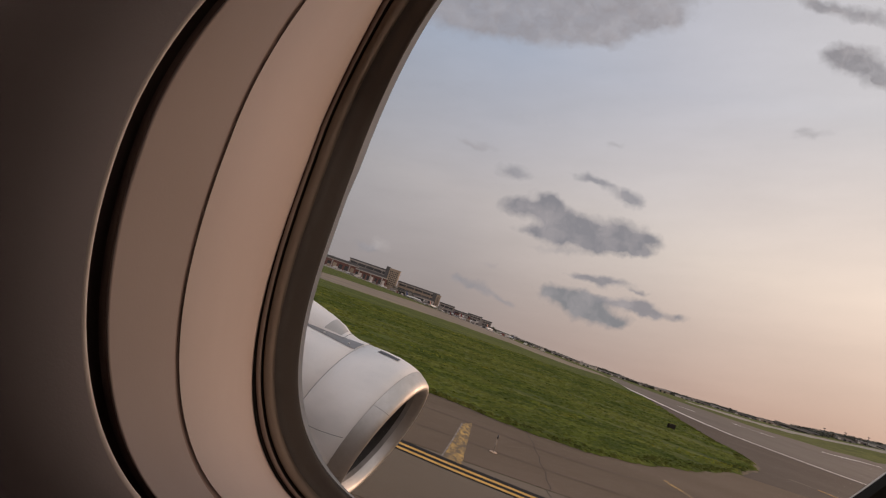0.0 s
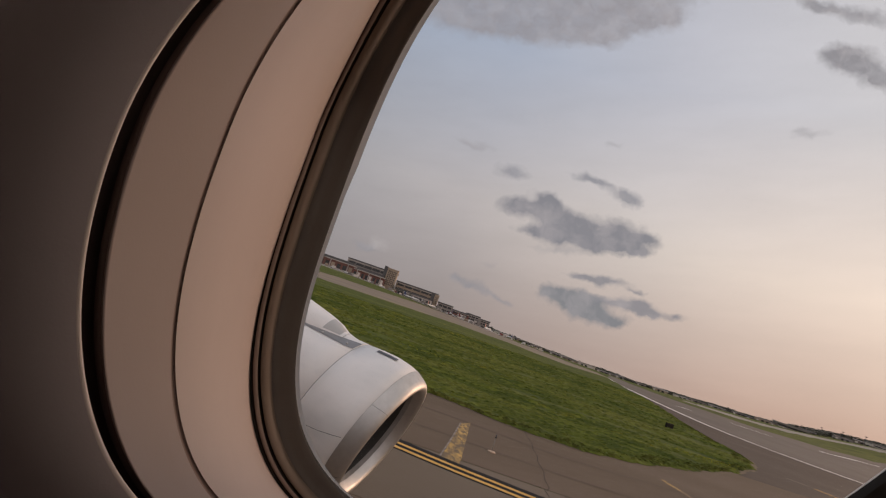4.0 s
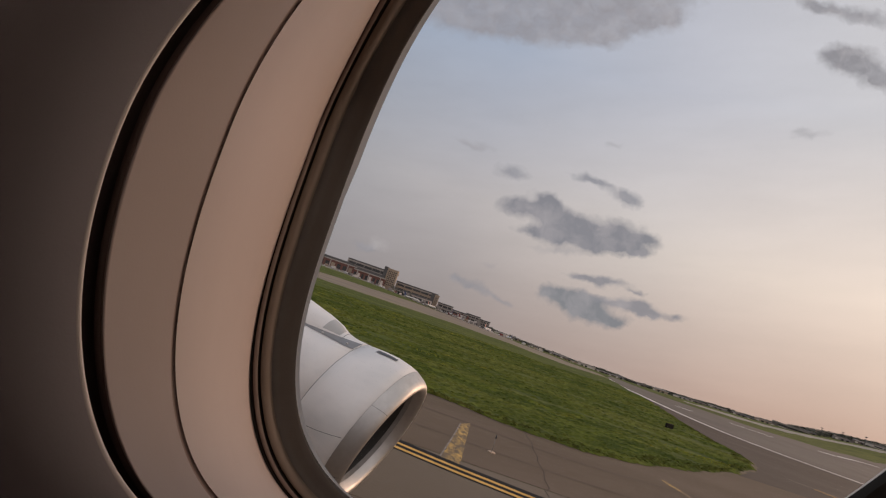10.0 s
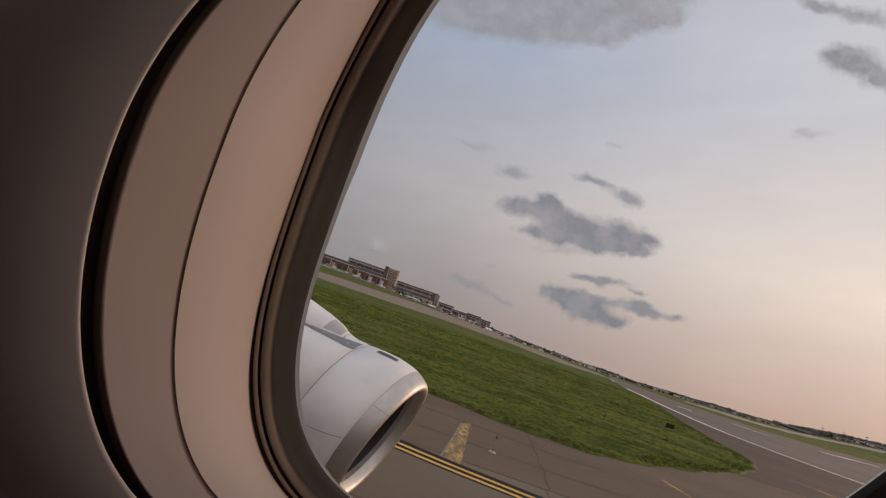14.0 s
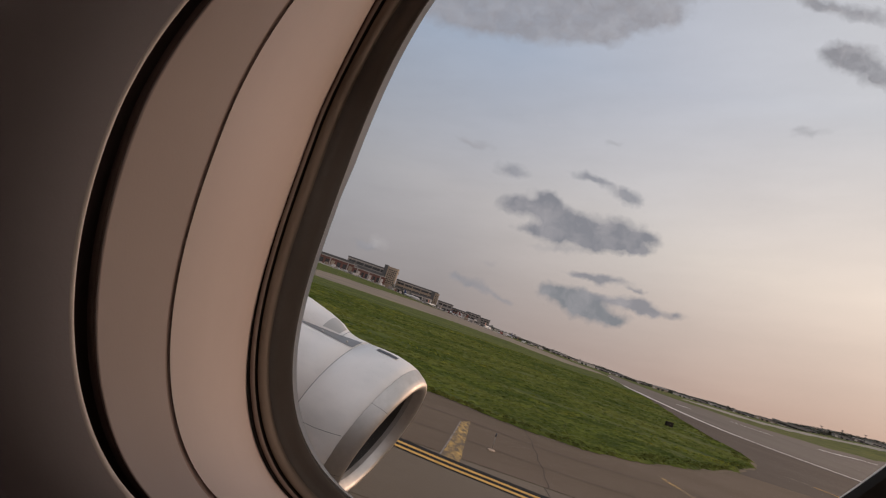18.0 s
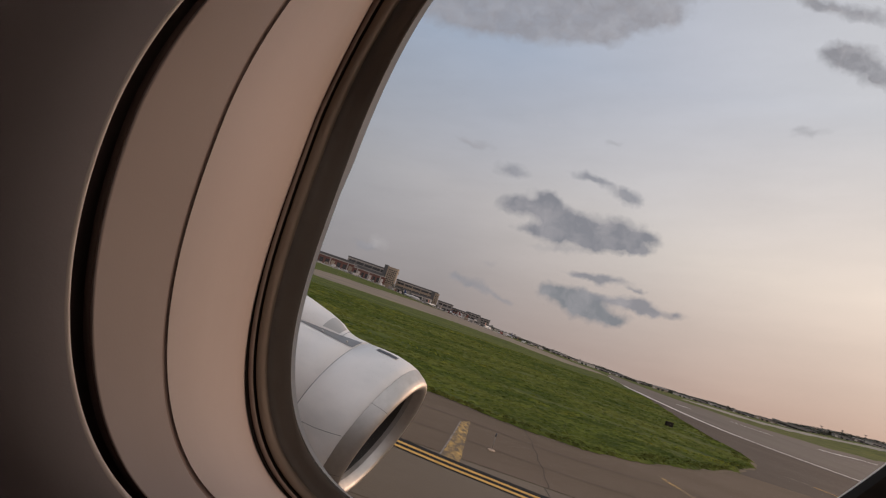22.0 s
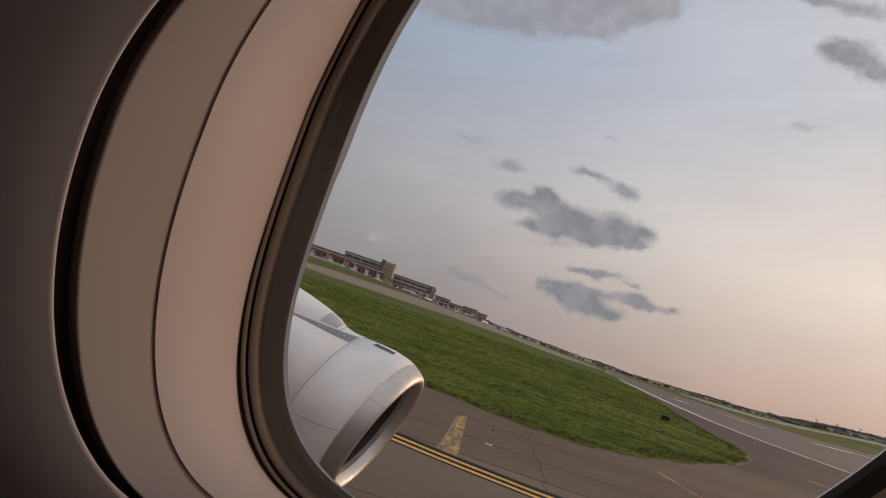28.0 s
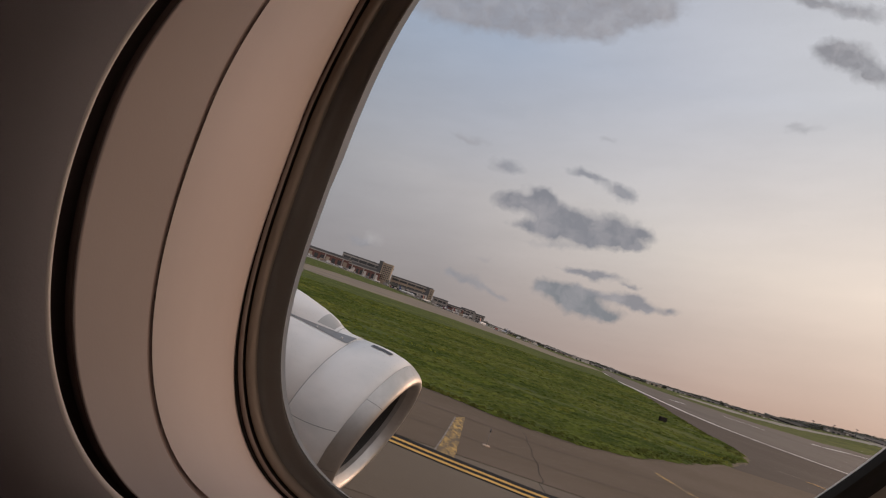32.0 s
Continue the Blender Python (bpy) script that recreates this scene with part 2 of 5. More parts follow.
LIP = surface("brushed_inlet_metal", (0.60, 0.575, 0.56), (0.48, 0.455, 0.44), 0.52, metal=1.0, scale=5, spread=0.9, stain=(0.5, 0.48, 0.47), stain_scale=2)
# inlet's deep shade is put in as near-black, its lit front as grey
DUCT = surface("inlet_duct_shade", (0.055, 0.05, 0.048), (0.04, 0.037, 0.036), 0.45, scale=6)
LIT_LINER = surface("lit_liner_grey", (0.36, 0.335, 0.32), (0.30, 0.28, 0.265), 0.5, scale=6, stain=(0.17, 0.16, 0.152), stain_scale=2)
FAN = surface("fan_dark_metal", (0.05, 0.05, 0.055), (0.07, 0.07, 0.075), 0.4, metal=0.6, scale=6)
SEAMS = surface("panel_seam", (0.17, 0.165, 0.165), (0.22, 0.215, 0.21), 0.6, scale=5)
PYLON_GREY = surface("grey_pylon_panel", (0.50, 0.48, 0.465), (0.43, 0.412, 0.40), 0.45, scale=3)
PYLON_FOOT = surface("dark_grey_fairing", (0.235, 0.225, 0.225), (0.20, 0.192, 0.192), 0.45, scale=3)
VENT = surface("dark_vent", (0.07, 0.07, 0.08), (0.05, 0.05, 0.055), 0.5, scale=8)
ASPHALT = surface("worn_taxiway_concrete", (0.192, 0.148, 0.112), (0.168, 0.129, 0.097), 0.85, scale=3, spread=0.9, bump=0.35, bump_scale=14,
                  stain=(0.140, 0.105, 0.077), stain_scale=0.09, streak=(0.5, 1.0, 1.0), by_object=0.06)
SHOULDER = surface("brown_shoulder_asphalt", (0.150, 0.108, 0.075), (0.126, 0.090, 0.063), 0.88, scale=2, spread=0.9, bump=0.4, bump_scale=10,
                   stain=(0.168, 0.122, 0.089), stain_scale=0.12, streak=(0.4, 1.0, 1.0))
DARK_ASPHALT = surface("dark_brown_asphalt", (0.098, 0.075, 0.060), (0.082, 0.062, 0.049), 0.88, scale=1.6, spread=0.9, bump=0.4, bump_scale=8, stain=(0.112, 0.087, 0.07), stain_scale=0.1, streak=(0.5, 1.0, 1.0))
FAINT = surface("worn_white_paint", (0.34, 0.29, 0.25), (0.16, 0.125, 0.1), 0.8, scale=2.5, spread=0.4)
RUNWAY = surface("grey_runway_concrete", (0.178, 0.146, 0.124), (0.156, 0.128, 0.108), 0.85, scale=1.2, stain=(0.136, 0.111, 0.094), stain_scale=0.05, bump=0.3, bump_scale=6)
FLOWER = surface("yellow_wildflower", (0.24, 0.21, 0.02), (0.15, 0.16, 0.02), 0.8, scale=3, islands=0.3)
BARE = surface("bare_earth", (0.21, 0.16, 0.115), (0.135, 0.1, 0.07), 0.95, scale=2.5, bump=0.6, bump_scale=8)
YELLOW = surface("yellow_line_paint", (0.72, 0.42, 0.12), (0.62, 0.35, 0.095), 0.7, scale=9, spread=0.6, stain=(0.55, 0.31, 0.08), stain_scale=1.5)
FADED = surface("faded_yellow_paint", (0.58, 0.36, 0.12), (0.17, 0.125, 0.085), 0.8, scale=5.0, spread=0.22, stain=(0.16, 0.12, 0.085), stain_scale=1.4, streak=(1.0, 0.4, 1.0))
BLACK = surface("black_line_border", (0.012, 0.010, 0.009), (0.020, 0.016, 0.014), 0.7, scale=8)
WHITE = surface("white_line_paint", (0.84, 0.79, 0.75), (0.74, 0.69, 0.65), 0.7, scale=2, spread=0.6)
JOINT = surface("paving_joint", (0.114, 0.083, 0.060), (0.136, 0.099, 0.071), 0.85, scale=2.2, spread=0.5, streak=(0.3, 1, 1))
CRACK = surface("dark_crack_sealer", (0.045, 0.035, 0.03), (0.075, 0.058, 0.05), 0.8, scale=6)
BRICK = surface("red_brick", (0.20, 0.094, 0.078), (0.16, 0.075, 0.064), 0.85, scale=0.4, stain=(0.2, 0.1, 0.08), stain_scale=0.06)
TAN = surface("tan_concrete", (0.42, 0.33, 0.25), (0.36, 0.28, 0.21), 0.85, scale=0.3, stain=(0.33, 0.25, 0.19), stain_scale=0.07)
GREYB = surface("grey_concrete_facade", (0.30, 0.27, 0.25), (0.25, 0.225, 0.21), 0.85, scale=0.2)
BROWNB = surface("brown_hangar_cladding", (0.20, 0.165, 0.145), (0.165, 0.135, 0.12), 0.8, scale=0.3)
FASCIA = surface("weathered_fascia", (0.43, 0.385, 0.35), (0.36, 0.32, 0.29), 0.8, scale=0.3)
DARKB = surface("dark_roofing", (0.13, 0.125, 0.125), (0.105, 0.10, 0.10), 0.75, scale=0.2)
PALE = surface("pale_facade", (0.66, 0.58, 0.53), (0.56, 0.5, 0.45), 0.8, scale=0.3)
GLASSB = surface("dark_window_glass", (0.05, 0.048, 0.05), (0.045, 0.047, 0.05), 0.15, scale=0.2)
# foliage paled and greyed: distance haze is put into the colour
HAZED_LEAF = surface("hazed_foliage", (0.118, 0.114, 0.095), (0.165, 0.155, 0.132), 0.9, scale=0.25, islands=0.4)
BARKM = surface("tree_bark", (0.07, 0.055, 0.042), (0.05, 0.04, 0.03), 0.9, scale=2)
JET = surface("parked_jet_white", (0.70, 0.68, 0.66), (0.6, 0.58, 0.57), 0.4, scale=0.5)
JETRED = surface("jet_tail_red", (0.20, 0.045, 0.045), (0.16, 0.035, 0.04), 0.45, scale=0.5)
JETBLUE = surface("jet_tail_blue", (0.05, 0.07, 0.18), (0.04, 0.06, 0.14), 0.45, scale=0.5)
SIGNRED = surface("dark_red_sign", (0.16, 0.022, 0.026), (0.13, 0.018, 0.022), 0.5, scale=4)
AMBER = surface("lit_amber_lens", (0.9, 0.55, 0.05), (0.85, 0.5, 0.05), 0.3, scale=20)
AMBER.node_tree.nodes["Principled BSDF"].inputs["Emission Color"].default_value = (1.0, 0.6, 0.06, 1)
AMBER.node_tree.nodes["Principled BSDF"].inputs["Emission Strength"].default_value = 6.0
PLATE = surface("pale_orange_plate", (0.52, 0.36, 0.25), (0.42, 0.29, 0.2), 0.6, scale=12)
POLE = surface("galvanised_steel", (0.3, 0.29, 0.28), (0.24, 0.23, 0.22), 0.5, metal=0.7, scale=10)


def turf_material(name="airfield_turf", gain=1.0, hue=0.5):
    """Rough mown grass: dark and yellow-green drifts drawn out along the field, fine speckle."""
    m = bpy.data.materials.new(name)
    m.use_nodes = True
    t = m.node_tree
    bsdf = t.nodes["Principled BSDF"]
    geo = node(t, "ShaderNodeNewGeometry")

    def field(scale, detail, stretch):
        mp = node(t, "ShaderNodeMapping", geo.outputs["Position"])
        mp.inputs["Scale"].default_value = stretch
        nz = node(t, "ShaderNodeTexNoise", mp.outputs[0])
        nz.inputs["Scale"].default_value, nz.inputs["Detail"].default_value, nz.inputs["Roughness"].default_value = scale, detail, 0.62
        return nz.outputs[0]

    drift, patch, speck = field(0.085, 4, (0.3, 1, 1)), field(0.42, 5, (0.4, 1, 1)), field(3.0, 4, (0.5, 1, 1))
    col = mix(t, op(t, "MULTIPLY_ADD", patch, 5.0, -2.0, clamp=True), rgb(0.036, 0.052, 0.009), rgb(0.088, 0.104, 0.017))
    col = mix(t, op(t, "MULTIPLY_ADD", drift, 5.5, -2.5, clamp=True), col, rgb(0.112, 0.116, 0.024))
    col = mix(t, op(t, "MULTIPLY_ADD", speck, 3.8, -1.65, clamp=True), col, rgb(0.032, 0.044, 0.008))
    weeds, sprig = field(0.11, 3, (0.45, 1, 1)), field(1.1, 4, (0.45, 1, 1))
    col = mix(t, op(t, "MULTIPLY", op(t, "MULTIPLY_ADD", weeds, 9.0, -5.5, clamp=True), op(t, "MULTIPLY_ADD", sprig, 8.0, -3.7, clamp=True)), col, rgb(0.19, 0.165, 0.016))
    tuft = node(t, "ShaderNodeHueSaturation")
    t.links.new(op(t, "MULTIPLY_ADD", geo.outputs["Random Per Island"], 0.3, gain - 0.15), tuft.inputs["Value"])
    tuft.inputs["Hue"].default_value = hue
    t.links.new(col, tuft.inputs["Color"])
    col = tuft.outputs[0]
    t.links.new(col, bsdf.inputs["Base Color"])
    bsdf.inputs["Roughness"].default_value = 0.95
    bsdf.inputs["Specular IOR Level"].default_value = 0.1
    bp = node(t, "ShaderNodeBump")
    bp.inputs["Strength"].default_value, bp.inputs["Distance"].default_value = 0.3, 0.15
    t.links.new(speck, bp.inputs["Height"])
    t.links.new(bp.outputs[0], bsdf.inputs["Normal"])
    return m


SOIL = turf_material("airfield_turf", 1.24, 0.497)
BLADE = turf_material("grass_blade", 1.32, 0.493)
# browner edge stems, darkened in colour for the shaded front of the turf
SHADED_BLADE = turf_material("shaded_edge_blade", 0.85, 0.478)
PALEWAY = surface("pale_apron_concrete", (0.34, 0.30, 0.265), (0.30, 0.262, 0.23), 0.9, scale=0.4, stain=(0.27, 0.235, 0.205), stain_scale=0.04)
FARTAX = surface("tan_far_taxiway", (0.285, 0.222, 0.165), (0.245, 0.192, 0.142), 0.9, scale=0.4, stain=(0.2, 0.162, 0.13), stain_scale=0.03)


def clear_pane():
    m = bpy.data.materials.new("acrylic_pane")
    m.use_nodes = True
    t = m.node_tree
    t.nodes.clear()
    gloss = node(t, "ShaderNodeBsdfGlossy")
    gloss.inputs["Roughness"].default_value = 0.03
    clear = node(t, "ShaderNodeBsdfTransparent", (0.97, 0.965, 0.96, 1))
    fr = node(t, "ShaderNodeFresnel")
    fr.inputs["IOR"].default_value = 1.35
    mx = node(t, "ShaderNodeMixShader", op(t, "MULTIPLY", fr.outputs[0], 0.12), clear.outputs[0], gloss.outputs[0])
    node(t, "ShaderNodeOutputMaterial", mx.outputs[0])
    return m


PANE = clear_pane()


def frosted():
    """Frosted acrylic: daylight from outside glows through it."""
    m = bpy.data.materials.new("frosted_acrylic_edge")
    m.use_nodes = True
    t = m.node_tree
    t.nodes.clear()
    geo = node(t, "ShaderNodeNewGeometry")
    nz = node(t, "ShaderNodeTexNoise", geo.outputs["Position"])
    nz.inputs["Scale"].default_value = 70
    col = mix(t, nz.outputs[0], rgb(0.82, 0.79, 0.75), rgb(0.92, 0.89, 0.85))
    tr = node(t, "ShaderNodeBsdfTranslucent", col)
    df = node(t, "ShaderNodeBsdfDiffuse", col)
    mx = node(t, "ShaderNodeMixShader", 0.15, tr.outputs[0], df.outputs[0])
    node(t, "ShaderNodeOutputMaterial", mx.outputs[0])
    return m


EDGE = frosted()


# ---- mesh helpers ----
def mesh_of(name, verts, faces, material, smooth=False):
    me = bpy.data.meshes.new(name)
    me.from_pydata([tuple(v) for v in verts], [], faces)
    me.materials.append(material)
    if smooth:
        me.polygons.foreach_set("use_smooth", [True] * len(me.polygons))
    me.update()
    return me


def piece(name, verts, faces, material, parent=None, label="", smooth=False):
    ob = new(name, mesh_of(name, verts, faces, material, smooth))
    ob.parent = parent
    return tagged(ob, label)


def part(name, bm, material, parent=None, label="", smooth=False):
    me = bpy.data.meshes.new(name)
    bm.to_mesh(me)
    bm.free()
    me.materials.append(material)
    if smooth:
        me.polygons.foreach_set("use_smooth", [True] * len(me.polygons))
    ob = new(name, me)
    ob.parent = parent
    return tagged(ob, label)


def empty(name, at=(0, 0, 0), turn=0.0):
    ob = new(name)
    ob.matrix_world = pose(*at, 0, 0, turn)
    return ob


def add_box(bm, x0, x1, y0, y1, z0, z1, m=None):
    r = bmesh.ops.create_cube(bm, size=1.0)
    bmesh.ops.scale(bm, vec=(x1 - x0, y1 - y0, z1 - z0), verts=r["verts"])
    bmesh.ops.translate(bm, vec=((x0 + x1) / 2, (y0 + y1) / 2, (z0 + z1) / 2), verts=r["verts"])
    if m is not None:
        bmesh.ops.transform(bm, matrix=m, verts=r["verts"])
    return r["verts"]


def box(x0, x1, y0, y1, z0, z1, bevel=0.0):
    bm = bmesh.new()
    add_box(bm, x0, x1, y0, y1, z0, z1)
    if bevel:
        bmesh.ops.bevel(bm, geom=bm.edges[:], offset=bevel, segments=2, affect="EDGES")
    return bm


def loft(rings, closed=True, cap=False):
    """Verts and faces of a skin over rings with the same number of points."""
    n = len(rings[0])
    verts = [p for r in rings for p in r]
    faces = []
    for k in range(len(rings) - 1):
        for i in range(n if closed else n - 1):
            j = (i + 1) % n
            faces.append((k * n + i, k * n + j, (k + 1) * n + j, (k + 1) * n + i))
    if cap:
        faces.append(tuple(range(n))[::-1])
        faces.append(tuple((len(rings) - 1) * n + i for i in range(n)))
    return verts, faces


# ---- cabin: window wall and closing walls ----
WALL = pose(0, 0, EYE, 0, 0, TURN)     # s along the wall, d outward from the lens, z up from the lens


def loop(d, s0, zc, top_left, bottom_left, s1, zr, top_right=(0.10, 4.0), bottom_right=(0.12, 2.2), n=84):
    """A rounded window outline at the depth d. The left side bulges to s0 at the height zc, the right side to s1 at zr.
    The left corners are (across, up, squareness), the right ones (across, squareness)."""
    z1, z0 = zc + top_left[1], zc - bottom_left[1]
    pts = []
    for cs, cz, rx, rz, e, a0 in ((s0 + bottom_left[0], zc, *bottom_left, 180), (s1 - bottom_right[0], zr, bottom_right[0], zr - z0, bottom_right[1], 270),
                                  (s1 - top_right[0], zr, top_right[0], z1 - zr, top_right[1], 0), (s0 + top_left[0], zc, *top_left, 90)):
        for i in range(n):
            a = radians(a0 + 90 * (i + 0.001) / n)
            c, w = math.cos(a), math.sin(a)
            pts.append(Vector((cs + rx * math.copysign(abs(c) ** (2 / e), c), d, cz + rz * math.copysign(abs(w) ** (2 / e), w))))
    return pts


def blend(a, b, f, d=None):
    out = [p.lerp(q, f) for p, q in zip(a, b)]
    if d is not None:
        for p in out:
            p.y = d
    return out


L_LIP = loop(0.130, -0.0338, 0.0142, (0.318, 0.196, 1.91), (0.0483, 0.0773, 2.08), 1.00, 0.0142)
L_GAP = loop(0.136, -0.0315, 0.0179, (0.309, 0.230, 1.76), (0.0484, 0.0833, 2.09), 1.00, 0.0179)
L_STEP = loop(0.170, -0.0188, 0.0288, (0.298, 0.256, 1.86), (0.0622, 0.1067, 2.51), 1.00, 0.0288)
L_GASK = loop(0.290, 0.0088, 0.0655, (0.091, 0.360, 1.40), (0.1699, 0.1980, 3.55), 0.66, 0.10, (0.04, 4.0), (0.30, 1.2))
L_GLASS = loop(0.300, 0.0322, 0.0406, (0.529, 0.360, 2.58), (0.2000, 0.1694, 3.43), 0.60, 0.10, (0.038, 4.0), (0.278, 1.2))


def ring(name, rings, material, parent, label="", smooth=True):
    ob = piece(name, *loft(rings), material, parent, label, smooth)
    ob.matrix_parent_inverse = Matrix()
    return ob


def grow(lp, k, d):
    out = [p.copy() for p in lp]
    mid = Vector((0.2, 0, 0.05))
    for p in out:
        v = Vector((p.x - mid.x, 0, p.z - mid.z)).normalized()
        p.x, p.z, p.y = p.x + v.x * k, p.z + v.z * k, d
    return out


def hull(z):
    """Depth of the fuselage's round skin at the height z over the lens."""
    return -2.60 + math.sqrt(2.9 ** 2 - (z + 0.1) ** 2)


wall = empty("cabin_sidewall")
wall.matrix_world = WALL
tagged(wall, "moulded plastic cabin sidewall panel round the window", "wall", kind="structure")
square = []
for p in L_LIP:
    v = Vector((p.x - 0.2, 0, p.z - 0.05))
    k = 1.0 / max(abs(v.x) / 1.4, abs(v.z) / 1.25)
    square.append(Vector((0.2 + v.x * k, min(0.24, hull(0.05 + v.z * k) - 0.05), 0.05 + v.z * k)))
ROLL = ((0.10, 0.235), (0.07, 0.212), (0.052, 0.190), (0.040, 0.170), (0.034, 0.1605), (0.028, 0.1515), (0.022, 0.1435), (0.018, 0.1390), (0.015, 0.1360), (0.0125, 0.1339), (0.010, 0.1321), (0.0075, 0.1307), (0.0055, 0.1298), (0.004, 0.1293), (0.002, 0.1289), (0.0008, 0.1288))
ring("sidewall_panel", [square] + [grow(L_LIP, k, d) for k, d in ROLL], LINING_DARK, wall, "dim brown-grey plastic sidewall rolling away from the bezel")
window = empty("window_1")
window.matrix_world = WALL
tagged(window, "oval cabin window with deep moulded plastic reveal", "window", kind="structure")
ring("bezel_edge", [grow(L_LIP, 0.0008, 0.1288), grow(L_LIP, 0.0006, 0.1287), grow(L_LIP, 0.0002, 0.1289), grow(L_LIP, 0.0000, 0.1294), grow(L_LIP, 0.0003, 0.1304), grow(L_LIP, 0.0012, 0.1325)], BEZEL, window, "thin rounded pale bezel edge")
# slot and lip colours step darker, holding the shadow inside the recess
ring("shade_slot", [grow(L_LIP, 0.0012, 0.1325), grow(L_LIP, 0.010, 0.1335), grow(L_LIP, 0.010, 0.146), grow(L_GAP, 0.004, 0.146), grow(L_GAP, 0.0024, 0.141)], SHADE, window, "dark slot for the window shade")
ring("shade_lip", [grow(L_GAP, 0.0024, 0.141), grow(L_GAP, 0.0022, 0.1385), grow(L_GAP, 0.0006, 0.1372)], SLOT_SHADOW, window, "dark brown inner lip of the shade slot")
# darker copy of the cabin plastic: the outer reveal's shade in its colour
SHADED_LINING = surface("shaded_cabin_plastic", (0.270, 0.219, 0.204), (0.252, 0.205, 0.190), 0.6, scale=14, spread=1.2, bump=0.05, bump_scale=900, stain=(0.258, 0.206, 0.192), stain_scale=9)
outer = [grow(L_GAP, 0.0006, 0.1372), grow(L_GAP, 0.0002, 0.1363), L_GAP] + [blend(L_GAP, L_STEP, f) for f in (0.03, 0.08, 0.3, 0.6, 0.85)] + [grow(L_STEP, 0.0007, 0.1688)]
ring("outer_reveal", outer, SHADED_LINING, window, "grey-brown moulded outer reveal")
ring("reveal_groove", [outer[-1], grow(L_STEP, 0.0005, 0.1702), grow(L_STEP, 0.0000, 0.1715), grow(L_STEP, -0.0003, 0.1703)], GROOVE, window, "thin dark joint in the reveal")
inner = [grow(L_STEP, -0.0003, 0.1703), blend(L_STEP, L_GASK, 0.012)] + [blend(L_STEP, L_GASK, f) for f in (0.25, 0.5, 0.75, 0.97, 1.0)]
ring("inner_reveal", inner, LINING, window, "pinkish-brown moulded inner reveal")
g = lambda f, d: blend(L_GASK, L_GLASS, f, d)


def out_from(f, d):
    """The pane's outline carried outward so that it flares with the depth d."""
    k = d / 0.300
    return [Vector((p.x * k, d, p.z * k)) for p in blend(L_GASK, L_GLASS, f)]




def bead(f, spread, d):
    """An outline across the seal that spreads towards the lower edge of the window."""
    up, low = g(f, d), g(f + spread, d)
    keep = [1.0 if i < 150 else 0.0 for i in range(len(up))]
    for i in range(0, 30):
        keep[i] = i / 30
    return [p.lerp(q, k) for p, q, k in zip(up, low, keep)]


ring("outer_gasket", [L_GASK, bead(0.0, 0.02, 0.2910), bead(0.004, 0.07, 0.2910), bead(0.008, 0.075, 0.2898)], RUBBER, window, "black rubber gasket")
ring("gasket_strip", [bead(0.008, 0.075, 0.2898), bead(0.05, 0.08, 0.2885), bead(0.095, 0.08, 0.2895)], GASKET_STRIP, window, "dark brown strip between two rubber beads")
ring("inner_gasket", [bead(0.095, 0.08, 0.2895), bead(0.10, 0.08, 0.2935), bead(0.155, 0.08, 0.2935), bead(0.16, 0.08, 0.2912)], RUBBER, window, "black rubber bead")
ring("retainer_ring", [bead(0.16, 0.08, 0.2912), bead(0.185, 0.075, 0.2907), bead(0.24, 0.065, 0.2908), bead(0.30, 0.055, 0.2914), bead(0.36, 0.05, 0.2926), bead(0.43, 0.04, 0.2950)], RETAINER, window, "brown rounded window retainer ring")
seal_rings = [bead(0.43, 0.04, 0.2950), g(0.52, 0.2965), g(0.66, 0.2966), g(0.80, 0.2960), g(0.93, 0.2958), g(0.985, 0.2965)]
# one seal in two colours: the black arc stands for its unlit corner
for name, i0, i1, material, label in (("pane_seal", 168, 421, SEAL, "dark grey pane seal"), ("lower_seal", 84, 169, RUBBER, "black rubber seal at the lower forward corner")):
    piece(name, *loft([[r[i % 336] for i in range(i0, i1)] for r in seal_rings], closed=False), material, window, label, True)
ring("pane_rebate", [g(0.985, 0.2965), g(0.998, 0.2985), g(1.0, 0.304), out_from(0.985, 0.316)], RUBBER, window, "black rebate round the pane")
def edge_strip(w, d):
    """The frosted strip of the pane, broad along the lower edge and thin along the upper one."""
    share = [0.7 if i < 90 else 1.1 if i < 200 else max(0.1, min(1.0, (i - 285) / 35)) if i > 285 else 0.1 for i in range(336)]
    return [p.lerp(q, f) for p, q, f in zip(out_from(1.0, d), out_from(1 + w, d), share)]


ring("pane_edge", [out_from(0.99, 0.3030), edge_strip(0.07, 0.3032), edge_strip(0.14, 0.3036)], EDGE, window, "pale frosted edge of the outer pane")
pane_loop = out_from(1.0, 0.3085)
pane = piece("pane", pane_loop, [tuple(range(len(pane_loop)))], PANE, window, "clear acrylic outer pane")
pane.visible_shadow = False
# outer skin of the fuselage round the window
skin_out = []
for p in out_from(0.985, 0.316):
    v = Vector((p.x - 0.25, 0, p.z - 0.05))
    k = 1.0 / max(abs(v.x) / 1.5, v.z / 1.21, -v.z / 1.51)
    skin_out.append(Vector((0.25 + v.x * k, 0.30, 0.05 + v.z * k)))
skin_rings = [out_from(0.985, 0.316), grow(out_from(0.985, 0.316), 0.02, 0.312)]
for f in (0.15, 0.3, 0.45, 0.6, 0.75, 0.9, 1.0):
    skin_rings.append([Vector((p.x, hull(p.z) + 0.003, p.z)) for p in blend(skin_rings[1], skin_out, f)])
skin = ring("fuselage_skin", skin_rings, SKIN, None)
skin.matrix_world = WALL
tagged(skin, "white painted fuselage skin round the window", "fuselage", kind="structure")
